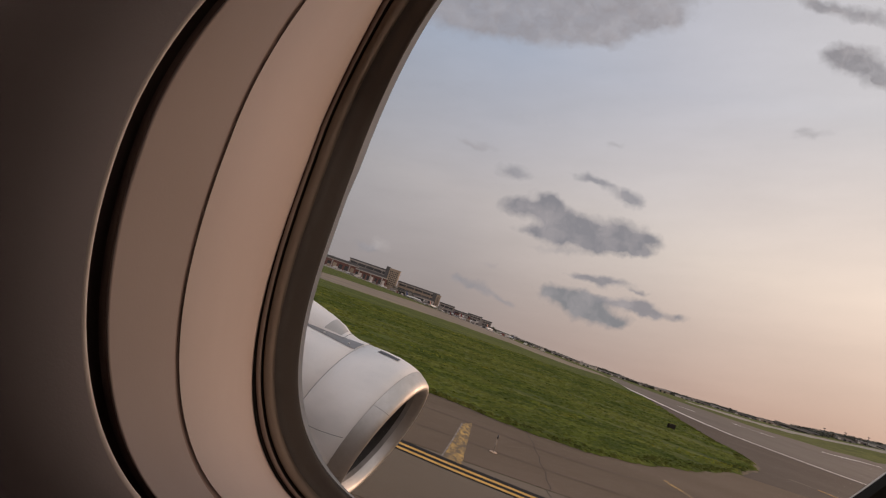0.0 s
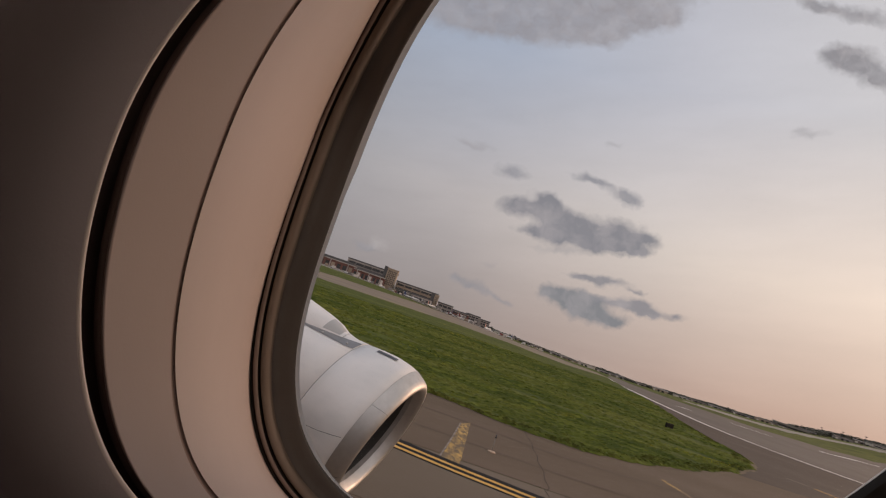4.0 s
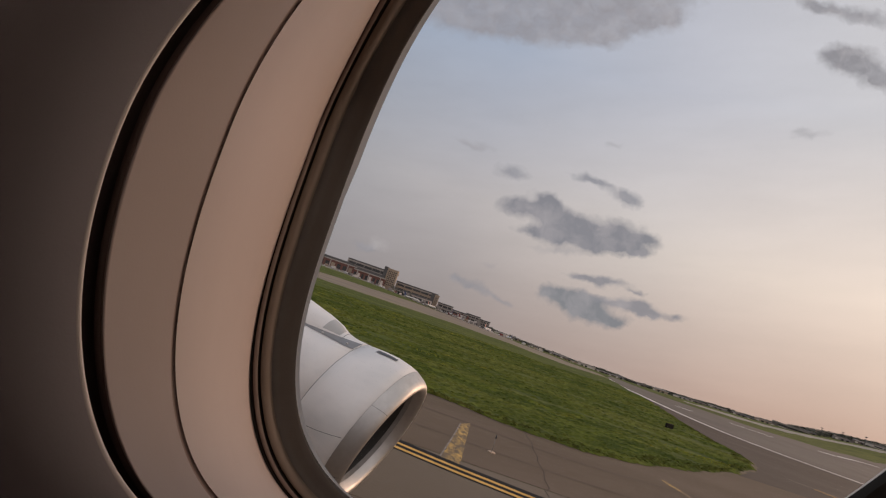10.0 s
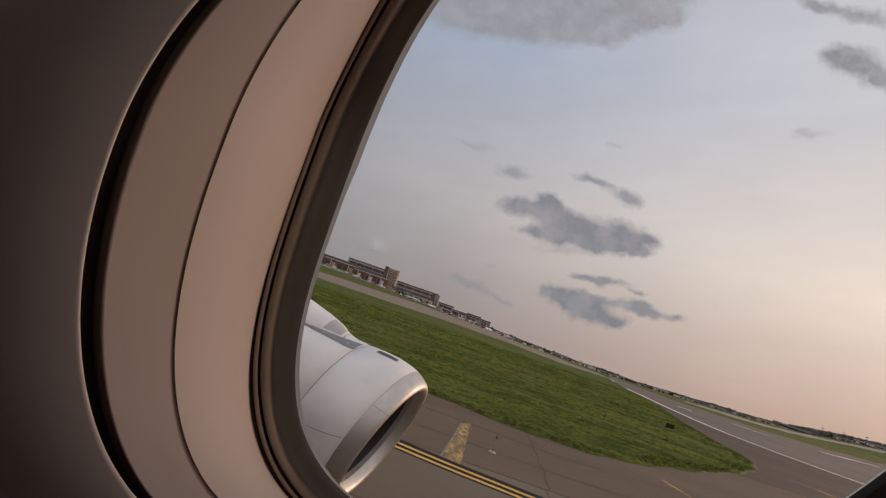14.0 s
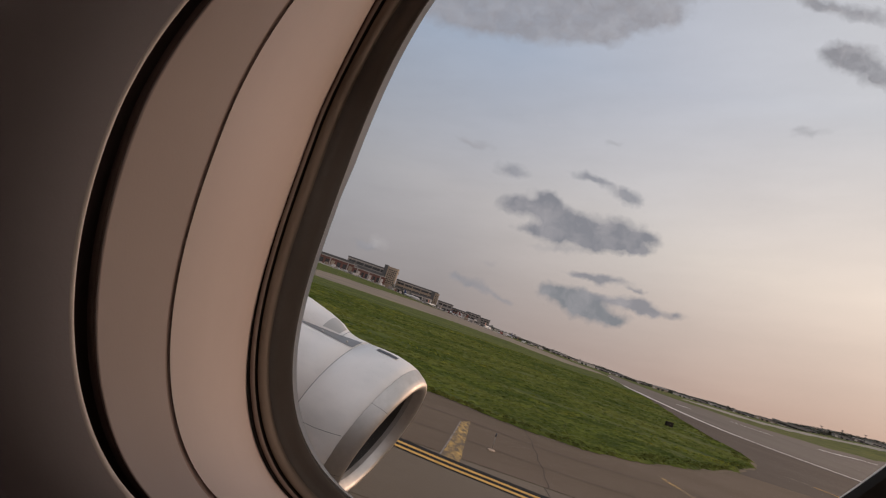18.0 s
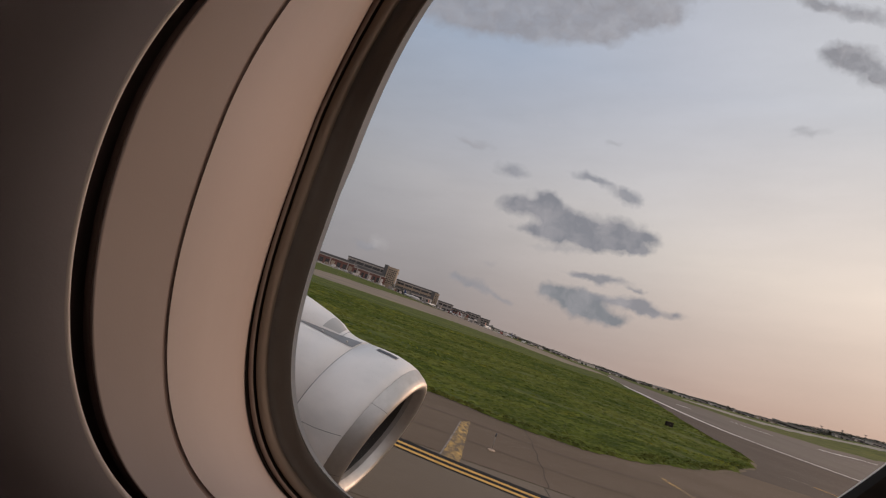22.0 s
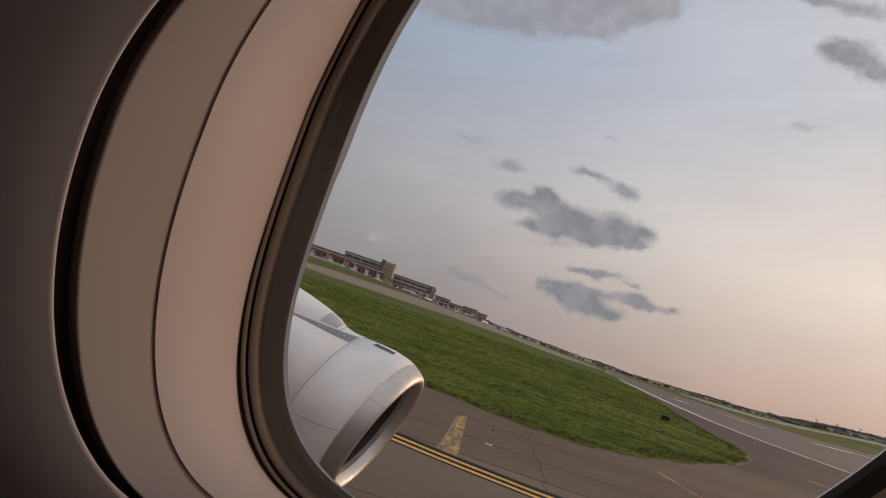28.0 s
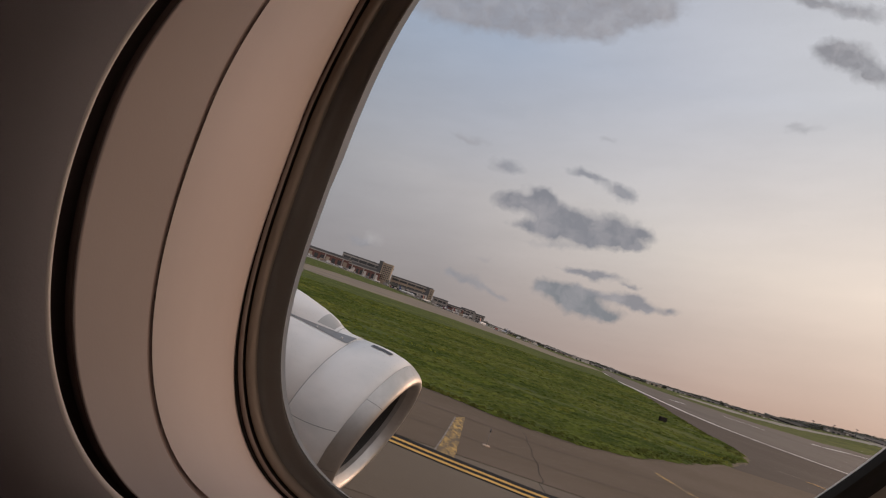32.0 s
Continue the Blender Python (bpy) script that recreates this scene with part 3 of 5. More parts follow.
for name, b, mt, lab in (("floor", (-1.3, 1.6, -2.4, 0.08, -1.14, -1.10), CARPET, "dark cabin carpet floor"),
                         ("ceiling", (-1.3, 1.6, -2.4, -0.06, 1.20, 1.24), CABIN, "plain grey cabin ceiling"),
                         ("wall_rear", (-1.34, -1.10, -2.4, -0.05, -1.1, 1.2), CABIN, "plain grey cabin wall"),
                         ("wall_front", (1.50, 1.64, -2.4, -0.05, -1.1, 1.2), CABIN, "plain grey cabin wall"),
                         ("wall_inner", (-1.3, 1.6, -2.44, -2.4, -1.1, 1.2), CABIN, "plain grey cabin wall")):
    ob = part(name, box(*b), mt)
    ob.matrix_world = WALL
    tagged(ob, lab, "wall" if "wall" in name else name, kind="structure")

# the rest of the fuselage, a plain closed tube round the cabin on its wheels
def barrel(s, k=1.0, front=True, n=48):
    """Cross-section at s; without the front, the side with the window stays open."""
    lo, hi = (-180, 180) if front else (28, 332)
    return [Vector((s, -2.60 + 2.9 * k * math.cos(radians(lo + (hi - lo) * i / n)), -0.1 + (1 - k) * 0.6 + 2.9 * k * math.sin(radians(lo + (hi - lo) * i / n)))) for i in range(n + 1)]


fuselage = empty("fuselage")
fuselage.matrix_world = WALL
tagged(fuselage, "white airliner fuselage round the cabin", "fuselage", kind="structure")
for name, rings, label in (("tail_section", [barrel(-17.5, 0.06), barrel(-14, 0.45), barrel(-10.5, 0.82), barrel(-7, 1.0), barrel(-1.25)], "white tail cone"),
                           ("cabin_section", [barrel(-1.25, 1, False), barrel(1.75, 1, False)], "white cabin barrel"),
                           ("nose_section", [barrel(1.75), barrel(6.0), barrel(8.5, 0.93), barrel(10.5, 0.74), barrel(11.8, 0.46), barrel(12.4, 0.08)], "white rounded nose")):
    piece(name, *loft(rings, closed=False), SKIN, fuselage, label, True)
for s, d in ((8.0, -2.6), (-6.5, -5.2), (-6.5, 0.0)):
    bm = bmesh.new()
    bmesh.ops.create_cone(bm, cap_ends=True, segments=12, radius1=0.14, radius2=0.14, depth=2.4)
    bmesh.ops.translate(bm, vec=(s, d, 1.75 - EYE), verts=bm.verts)
    part("gear_leg", bm, DUCT, fuselage, "grey landing gear leg", True)
    for off in (-0.32, 0.32):
        bm = bmesh.new()
        bmesh.ops.create_cone(bm, cap_ends=True, segments=24, radius1=0.55, radius2=0.55, depth=0.36)
        bmesh.ops.transform(bm, matrix=pose(s, d + off, 0.56 - EYE, 90, 0, 0), verts=bm.verts)
        part("wheel", bm, RUBBER, fuselage, "black rubber tyre")

# unseen warm fill light added under the ceiling to brighten the sidewall
GLOW = bpy.data.materials.new("fill_light_glow")
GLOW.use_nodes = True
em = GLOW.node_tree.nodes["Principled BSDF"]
em.inputs["Emission Color"].default_value, em.inputs["Emission Strength"].default_value = (1.0, 0.80, 0.68, 1), CABIN_FILL
fill_lamp = empty("cabin_fill_light")
fill_lamp.matrix_world = WALL
part("housing", box(0.28, 1.42, -2.32, -1.18, 1.17, 1.198), CABIN, fill_lamp)
part("diffuser", box(0.30, 1.40, -2.3, -1.2, 1.16, 1.168), GLOW, fill_lamp, "warm glowing panel of the added fill light")
tagged(fill_lamp, "unseen warm fill light added on the cabin ceiling", "ceiling light")

# ---- wing and engine ----
wing_rings = []
for y, x0, x1, z, th in ((-4.0, -2.6, -11.9, 3.3, 1.05), (0.45, -3.0, -11.5, 3.4, 1.0), (6.0, -3.6, -11.0, 4.1, 0.9), (14.5, -4.3, -10.5, 5.0, 0.8), (21, -8.2, -12.0, 5.2, 0.5), (32, -13.4, -15.4, 6.0, 0.25)):
    rg = []
    for i in range(24):
        a = 2 * math.pi * i / 24
        c = 0.5 - 0.5 * math.cos(a)
        rg.append((x0 + (x1 - x0) * c, y, z + th * 0.5 * math.sin(a) * (1.25 - 0.8 * c)))
    wing_rings.append(rg)
wing = empty("wing")
piece("wing_panel", *loft(wing_rings, cap=True), SKIN, wing, "", True)
tagged(wing, "white wing reaching out from the fuselage", "wing", kind="structure")
AX = Vector((math.cos(-0.28) * math.cos(-0.318), math.sin(-0.28) * math.cos(-0.318), math.sin(-0.318)))
SIDE = AX.cross(Vector((0, 0, 1))).normalized()
UPV = SIDE.cross(AX)
HUB = Vector((0.019, 13.353, EYE - 3.354))
# stations aft of the lip: distance, radius
PROFILE = [(0.0, 1.50), (0.015, 1.55), (0.06, 1.60), (0.16, 1.65), (0.389, 1.71), (0.62, 1.72), (0.95, 1.685), (1.30, 1.60), (1.70, 1.475), (2.3, 1.29), (3.2, 1.13), (4.3, 1.0), (5.2, 0.8)]
INSIDE = [(0.0, 1.50), (0.02, 1.44), (0.08, 1.385), (0.25, 1.33), (0.36, 1.318), (0.55, 1.31), (0.80, 1.318), (1.1, 1.33), (1.45, 1.35)]


def radius(a):
    for (a0, r0), (a1, r1) in zip(PROFILE, PROFILE[1:]):
        if a <= a1:
            return r0 + (r1 - r0) * (a - a0) / (a1 - a0)
    return PROFILE[-1][1]


def nac(a, ang, lift=0.0):
    """A point on the cowl: a aft of the lip, ang degrees from the crest towards the cabin."""
    r = radius(a) + lift
    return HUB - AX * a + (UPV * math.cos(radians(ang)) + SIDE * math.sin(radians(ang))) * r


def turned(stations, n=96):
    return [[HUB - AX * a + (UPV * math.cos(2 * math.pi * i / n) + SIDE * math.sin(2 * math.pi * i / n)) * r for i in range(n)] for a, r in stations]


engine = empty("jet_engine")
tagged(engine, "white jet engine nacelle with bare metal inlet lip under the wing", "jet engine")
inlet = piece("inlet_lip", *loft(turned([(a, r) for a, r in reversed(INSIDE[:4])] + PROFILE[1:5])), LIP, engine, "bare brushed metal inlet lip", True)
piece("inlet_liner", *loft(turned(INSIDE[3:5])), LIT_LINER, engine, "brown-grey acoustic liner behind the lip", True)
piece("inlet_duct", *loft(turned(INSIDE[4:])), DUCT, engine, "dark inlet duct", True)
cowl_st = [(0.395, 1.702), (0.40, 1.711)] + PROFILE[5:9]
fan_cowl = piece("fan_cowl", *loft(turned(cowl_st[:-1] + [(1.69, 1.478), (1.695, 1.464)])), COWL, engine, "glossy white fan cowl", True)
piece("reverser_cowl", *loft(turned([(1.705, 1.461), (1.71, 1.473)] + PROFILE[9:])), COWL, engine, "glossy white rear cowl", True)
piece("fan_face", *loft(turned([(1.45, 1.35), (1.45, 0.42)])), FAN, engine, "dark fan at rest")
piece("spinner", *loft(turned([(1.45, 0.42), (1.2, 0.34), (0.95, 0.2), (0.8, 0.02)], 32)), FAN, engine, "dark grey spinner", True)
for i in range(22):
    a = 2 * math.pi * i / 22
    v = []
    for r in (0.42, 0.9, 1.33):
        w = 0.07 + 0.09 * (r - 0.42)
        tw = radians(25 + 30 * (r - 0.42))
        c = HUB - AX * 1.36
        rad = UPV * math.cos(a) + SIDE * math.sin(a)
        tan = SIDE * math.cos(a) - UPV * math.sin(a)
        for sgn in (-1, 1):
            v.append(c + rad * r + tan * sgn * w * math.cos(tw) + AX * sgn * w * math.sin(tw))
    piece("fan_blade", v, [(0, 1, 3, 2), (2, 3, 5, 4)], FAN, engine)


def strip(points, normals, width, material, name, parent, label=""):
    v = []
    for i, p in enumerate(points):
        d = (points[min(i + 1, len(points) - 1)] - points[max(i - 1, 0)]).normalized()
        s = d.cross(normals[i]).normalized() * width / 2
        v += [p - s, p + s]
    f = [(2 * i, 2 * i + 1, 2 * i + 3, 2 * i + 2) for i in range(len(points) - 1)]
    return piece(name, v, f, material, parent, label)


def on_cowl(line, lift=0.005):
    pts = [nac(a, g_, lift) for a, g_ in line]
    nrm = [(nac(a, g_, 1.0) - nac(a, g_)).normalized() for a, g_ in line]
    return pts, nrm


def curve_between(p, q, n=24):
    return [(p[0] + (q[0] - p[0]) * i / n, p[1] + (q[1] - p[1]) * i / n) for i in range(n + 1)]


strip(*on_cowl(curve_between((0.43, 87.5), (1.68, 107))), 0.012, SEAMS, "cowl_seam", fan_cowl, "thin dark panel seam")
strip(*on_cowl(curve_between((0.02, 55), (0.385, 58))), 0.010, SEAMS, "lip_seam", inlet, "thin dark lip joint")
strip(*on_cowl(curve_between((0.03, 115), (0.385, 118))), 0.010, SEAMS, "lip_seam", inlet, "thin dark lip joint")
piece("cowl_gap", *loft(turned([(0.385, 1.70), (0.40, 1.70)])), SEAMS, engine, "dark joint behind the lip")
piece("reverser_gap", *loft(turned([(1.69, 1.462), (1.71, 1.462)])), SEAMS, engine, "dark joint between the cowls")
# flush vent near the crest of the fan cowl
vent_v = [nac(a, g_, 0.018) for a, g_ in ((0.82, 5), (1.05, 6), (1.32, 7), (1.32, 13), (1.05, 12), (0.82, 11))]
piece("cowl_vent", vent_v, [(0, 1, 4, 5), (1, 2, 3, 4)], VENT, fan_cowl, "dark rectangular vent on the cowl")
# pylon: a rounded pod that grows out of the crest behind the fan cowl
# aft of the lip, half angle of its foot, height, share of the foot under the pod
PYL = [(1.72, 26.0, 0.0, 0.34), (1.85, 26.5, 0.003, 0.37), (1.98, 26.5, 0.012, 0.40), (2.1, 26.0, 0.032, 0.46), (2.3, 25.5, 0.10, 0.53), (2.5, 26.5, 0.187, 0.64), (2.75, 28.0, 0.24, 0.75),
       (3.0, 29.5, 0.282, 0.83), (3.3, 32, 0.308, 0.90), (3.6, 36, 0.323, 0.92), (4.3, 44, 0.32, 0.92), (5.2, 52, 0.36, 0.92)]


def pod_at(a):
    for p, q in zip(PYL, PYL[1:]):
        if a <= q[0]:
            f = (a - p[0]) / (q[0] - p[0])
            return [u + (v - u) * f for u, v in zip(p, q)]
    return PYL[-1]


def pod_point(a, f, lift=0.0):
    _, foot, high, share = pod_at(a)
    return nac(a, foot * f, 0.012 + high * max(0.0, 1 - abs(f / share) ** 2.4) + lift)


def pod_skin(aft, f0, f1, n, lift=0.0, name="pylon_fairing", material=COWL, parent=None, label=""):
    rings = []
    for a in aft:
        share = pod_at(a)[3]
        lo, hi = (f0 * share if abs(f0) <= 1 else share * f0 / abs(f0) if abs(f0) == 2 else f0 / 3), (f1 * share if abs(f1) <= 1 else f1 / 3)
        rings.append([pod_point(a, lo + (hi - lo) * i / (n - 1), lift) for i in range(n)])
    return piece(name, *loft(rings, closed=False), material, parent, label, True)


AFT = [1.72 + 0.06 * i for i in range(25)] + [3.3, 3.6, 3.9, 4.3, 4.8, 5.2]
pylon = pod_skin(AFT, -1, 1, 29, 0.0, "pylon_fairing", COWL, engine, "white rounded pylon fairing")
for sg in (-1, 1):
    pod_skin(AFT, 2 * sg, 3 * sg, 6, 0.0, "pylon_foot", PYLON_FOOT, pylon, "dark grey strip at the pylon's foot")
pod_skin([2.30 + 0.06 * i for i in range(8)], 0.10, 0.93, 8, 0.006, "pylon_panel", PYLON_GREY, pylon, "grey access panel on the pylon")
tip_line = [pod_point(2.22 - 0.03 * abs(f), f * 0.7, 0.005) for f in (-0.7, -0.4, -0.1, 0.2, 0.5, 0.8, 1.0)]
strip(tip_line, [UPV] * 7, 0.014, SEAMS, "tip_seam", pylon, "thin dark joint round the pylon's tip")
for a, f in ((1.95, 0.82), (2.6, 0.92)):
    bm = bmesh.new()
    bmesh.ops.create_uvsphere(bm, u_segments=10, v_segments=6, radius=0.03)
    bmesh.ops.translate(bm, vec=pod_point(a, f, 0.006), verts=bm.verts)
    part("fastener", bm, LIP, pylon, "small bright fastener", True)


from mathutils.geometry import tessellate_polygon


# ---- ground: one sheet to the horizon, paved bands and turf laid on it ----
# the far field swells and dips by a few metres: direction from straight out, rise in degrees
SWELL = [(-60, 0.0), (-35, 0.7), (-16, 0.66), (-12.5, 0.55), (-9.3, 0.43), (-6.3, 0.32), (-3.3, 0.16), (-0.2, -0.06), (2.9, -0.21), (5.9, -0.39), (8.9, -0.55), (11.8, -0.65), (14.7, -0.75), (17.5, -0.79), (20.2, -0.76), (22.8, -0.74), (25.3, -0.63), (27.6, -0.47), (29.9, -0.39), (32.1, -0.24), (34.1, -0.04), (36.1, 0.23), (37.9, 0.53), (39.7, 0.75), (45, 0.8), (52, 0.7), (75, 0.0)]
CELL = 50.0


def swell(x, y):
    r, az = math.hypot(x, y), math.degrees(math.atan2(x, y))
    rise = 0.0
    for (a0, e0), (a1, e1) in zip(SWELL, SWELL[1:]):
        if a0 <= az < a1:
            rise = e0 + (e1 - e0) * (az - a0) / (a1 - a0)
    w = min(1.0, max(0.0, (r - 200) / 550))
    return r * math.tan(radians(rise)) * w * w * (3 - 2 * w)


NODES = {}


def node_height(i, j):
    if (i, j) not in NODES:
        NODES[i, j] = swell(i * CELL, j * CELL)
    return NODES[i, j]


def land(x, y):
    """Height of the land, flat within each triangle of the field's grid."""
    u, v = x / CELL, y / CELL
    i, j = math.floor(u), math.floor(v)
    u, v = u - i, v - j
    if u + v <= 1:
        h = node_height(i, j)
        return h + u * (node_height(i + 1, j) - h) + v * (node_height(i, j + 1) - h)
    h = node_height(i + 1, j + 1)
    return h + (1 - u) * (node_height(i, j + 1) - h) + (1 - v) * (node_height(i + 1, j) - h)


def drape(ob):
    """Cuts a flat sheet along the field's grid and lays it on the land."""
    me = ob.data
    xs, ys = [v.co.x for v in me.vertices], [v.co.y for v in me.vertices]
    if max(math.hypot(x, y) for x, y in zip(xs, ys)) < 150:
        return ob
    bm = bmesh.new()
    bm.from_mesh(me)
    ss = [x + y for x, y in zip(xs, ys)]
    for values, normal in ((xs, (1, 0, 0)), (ys, (0, 1, 0)), (ss, (1, 1, 0))):
        for q in range(math.floor(min(values) / CELL) + 1, math.ceil(max(values) / CELL)):
            at = (q * CELL, 0, 0) if normal[0] else (0, q * CELL, 0)
            bmesh.ops.bisect_plane(bm, geom=bm.verts[:] + bm.edges[:] + bm.faces[:], dist=1e-4, plane_co=at, plane_no=normal)
    for v in bm.verts:
        v.co.z += land(v.co.x, v.co.y)
    bm.to_mesh(me)
    bm.free()
    return ob


def ground_grid():
    xs = [-4500, -3500, -2600, -2000, -1600] + [50 * i for i in range(-31, 53)] + [3200, 4500]
    ys = [-4500, -2000, -500] + [50 * j for j in range(-6, 43)] + [2600, 3400, 4500]
    v = [(x, y, swell(x, y) - 0.05) for y in ys for x in xs]
    n, f = len(xs), []
    for j in range(len(ys) - 1):
        for i in range(n - 1):
            a = j * n + i
            f += [(a, a + 1, a + n), (a + 1, a + n + 1, a + n)]
    return tagged(piece("ground", v, f, SOIL), "green airfield turf reaching the horizon", "ground", kind="structure")


def sheet(name, outline, z, material, label, category, kind="structure", parent=None):
    flat = [Vector((x, y, 0)) for x, y in outline]
    tris = []
    for a, b, c in tessellate_polygon([flat]):
        turn = (flat[b] - flat[a]).cross(flat[c] - flat[a]).z
        if abs(turn) > 1e-9:
            tris.append((a, b, c) if turn > 0 else (a, c, b))
    ob = drape(piece(name, [(x, y, z) for x, y in outline], tris, material, parent))
    return tagged(ob, label, category, kind=kind)


def smooth_line(ctrl, n=8):
    """A rounded line through a few corner points."""
    pts = []
    c = [ctrl[0]] + list(ctrl) + [ctrl[-1]]
    for i in range(1, len(c) - 2):
        p0, p1, p2, p3 = (Vector(q) for q in c[i - 1:i + 3])
        for k in range(n):
            t = k / n
            pts.append(tuple(0.5 * ((2 * p1) + (p2 - p0) * t + (2 * p0 - 5 * p1 + 4 * p2 - p3) * t * t + (3 * p1 - p0 - 3 * p2 + p3) * t ** 3)))
    pts.append(tuple(ctrl[-1]))
    return pts


def ragged(pts, amount, step=0.9, seed=3):
    rnd, out = random.Random(seed), []
    for p, q in zip(pts, pts[1:] + pts[:1]):
        d = math.dist(p, q)
        k = max(1, int(d / step)) if d < 60 else 1
        for i in range(k):
            out.append((p[0] + (q[0] - p[0]) * i / k + rnd.uniform(-amount, amount), p[1] + (q[1] - p[1]) * i / k + rnd.uniform(-amount, amount)))
    return out


def band(name, p, q, width, z, material, label, category="line", kind="structure"):
    d = (Vector(q) - Vector(p)).normalized()
    n = Vector((-d.y, d.x)) * width / 2
    return sheet(name, [tuple(Vector(p) - n), tuple(Vector(q) - n), tuple(Vector(q) + n), tuple(Vector(p) + n)], z, material, label, category, kind)


ground_grid()
# the taxiway that the aircraft stands on, with its brown shoulder
taxiway = sheet("taxiway", [(-260, -25), (160, -25), (160, 23.6), (-260, 23.6)], -0.02, ASPHALT, "worn grey-brown concrete taxiway", "taxiway")
NEAR = [(-35, 63), (-34.6, 54), (-33.6, 47.5), (-30, 42.6), (-23, 40.2), (-12, 39.0), (1.5, 38.0), (6.5, 36.3), (11.0, 35.8), (15.5, 38.0), (21.7, 43.1), (30, 51.5), (38, 62), (42.6, 71), (43.6, 79), (48, 99.4), (51.8, 113.8), (56.4, 132.2), (61.5, 154), (66.7, 179.6), (71.8, 202.7), (77.6, 233)]
sheet("taxiway_shoulder", [(160, 23.6), (160, 120), (75, 120), (62, 128), (64, 152), (69.5, 180), (79.5, 233)] + [p for p in reversed(smooth_line(NEAR))] + [(-38, 80), (-120, 80), (-260, 38), (-260, 23.6)], -0.004, SHOULDER, "brown asphalt shoulder beside the taxiway", "shoulder")
FAR_EDGE = [(66, 222), (56, 214), (46, 232), (40, 256), (27, 259), (14, 270), (0, 264), (-13, 258), (-39, 252), (-50, 240), (-46, 215), (-36, 150), (-37, 110), (-37, 85)]
TURF = ragged(smooth_line(NEAR) + FAR_EDGE, 0.15)
sheet("turf", TURF, 0.03, SOIL, "rough green airfield grass with yellow weeds", "grass")
sheet("turf_beyond_crossing", ragged(smooth_line([(-260, 37), (-190, 35), (-123, 34.5), (-114, 36.5), (-107, 42), (-100, 49.6), (-90, 77), (-77, 120), (-64, 162)]) + [(-70, 215), (-84, 270), (-260, 420)], 0.15), 0.03, SOIL, "rough green airfield grass beyond the crossing taxiway", "grass")
sheet("bare_edge", ragged(smooth_line([(-30, 38.1), (1.5, 37.6), (6.5, 35.9), (11.0, 35.4), (15.5, 37.5), (21.8, 42.5), (30.3, 50.9), (38.6, 61.6), (43.3, 71), (44.2, 79)])
      + [(43.4, 79), (41.6, 71), (30, 53.0), (15.5, 39.0), (6.5, 37.5), (-30, 39.0)], 0.30, 0.6, 5), 0.008, BARE, "narrow strip of bare earth along the grass", "earth")
sheet("dark_asphalt", smooth_line([(30.0, 51.0), (38, 62), (42.6, 71), (43.6, 79), (48, 99.4), (51.8, 113.8), (56.4, 132.2), (61.5, 154), (66.7, 179.6)]) + smooth_line([(66.2, 167), (64.6, 152), (63.3, 132), (63.8, 119), (66, 112.5), (72, 106.5), (82, 102), (100, 100)]) + [(100, 70), (48, 53.5)], 0.003, DARK_ASPHALT, "dark brown asphalt between the grass and the runway", "pavement")
for p, q in (((43.0, 63.2), (45.2, 62.6)), ((46.6, 62.4), (50.5, 62.2))):
    band("faint_mark", p, q, 0.22, 0.007, FAINT, "faint worn white paint mark")
# far taxiway and further grass
sheet("far_taxiway", [(-1500, 700), (-300, 380), (-90, 284), (-56, 256), (-39, 246), (-13, 252), (0, 258), (14, 264), (27, 252), (40, 250), (46, 226), (56, 208), (66, 216), (80, 236), (84, 266), (76, 290), (75, 352), (120, 650), (150, 960), (60, 960), (-2, 709), (-29, 529), (-49, 457), (-69, 432), (-84, 389), (-130, 425), (-300, 560), (-1500, 900)], 0.0, FARTAX, "brown-grey concrete taxiway across the grass", "taxiway")
# runway, running away to the far trees
EDGE_LINE = [(110, 322), (88, 262), (76.7, 227), (69.6, 196.3), (66.9, 180), (66.2, 167), (64.6, 152), (63.3, 132), (63.8, 119), (66, 112.5), (72, 106.5), (82, 102), (100, 100), (150, 100)]
sheet("runway", smooth_line(EDGE_LINE) + [(420, 120)] + list(reversed(smooth_line([(112, 330), (105, 284), (106, 252), (113.7, 241), (128, 243), (140, 241), (156, 247.5), (178, 262), (209, 284), (240, 305), (281, 338), (420, 450)]))), 0.008, RUNWAY, "grey concrete runway with white lines", "runway")
sheet("apron", [(-1500, 800), (-220, 620), (-150, 640), (-127, 770), (-89, 810), (-53, 845), (0, 850), (118, 850), (160, 1100), (-1500, 1100)], 0.004, PALEWAY, "pale concrete apron before the terminal", "apron")


def painted(name, ctrl, width, z, material, label, n=10, off=0.0):
    pts = smooth_line(ctrl, n)
    v = []
    for i, p in enumerate(pts):
        d = (Vector(pts[min(i + 1, len(pts) - 1)]) - Vector(pts[max(i - 1, 0)])).normalized()
        s = Vector((-d.y, d.x)) * width / 2
        m = s * (2 * off / width)
        v += [(p[0] - s.x + m.x, p[1] - s.y + m.y, z), (p[0] + s.x + m.x, p[1] + s.y + m.y, z)]
    ob = piece(name, v, [(2 * i, 2 * i + 2, 2 * i + 3, 2 * i + 1) for i in range(len(pts) - 1)], material)
    drape(ob)
    return tagged(ob, label, "line", kind="structure")


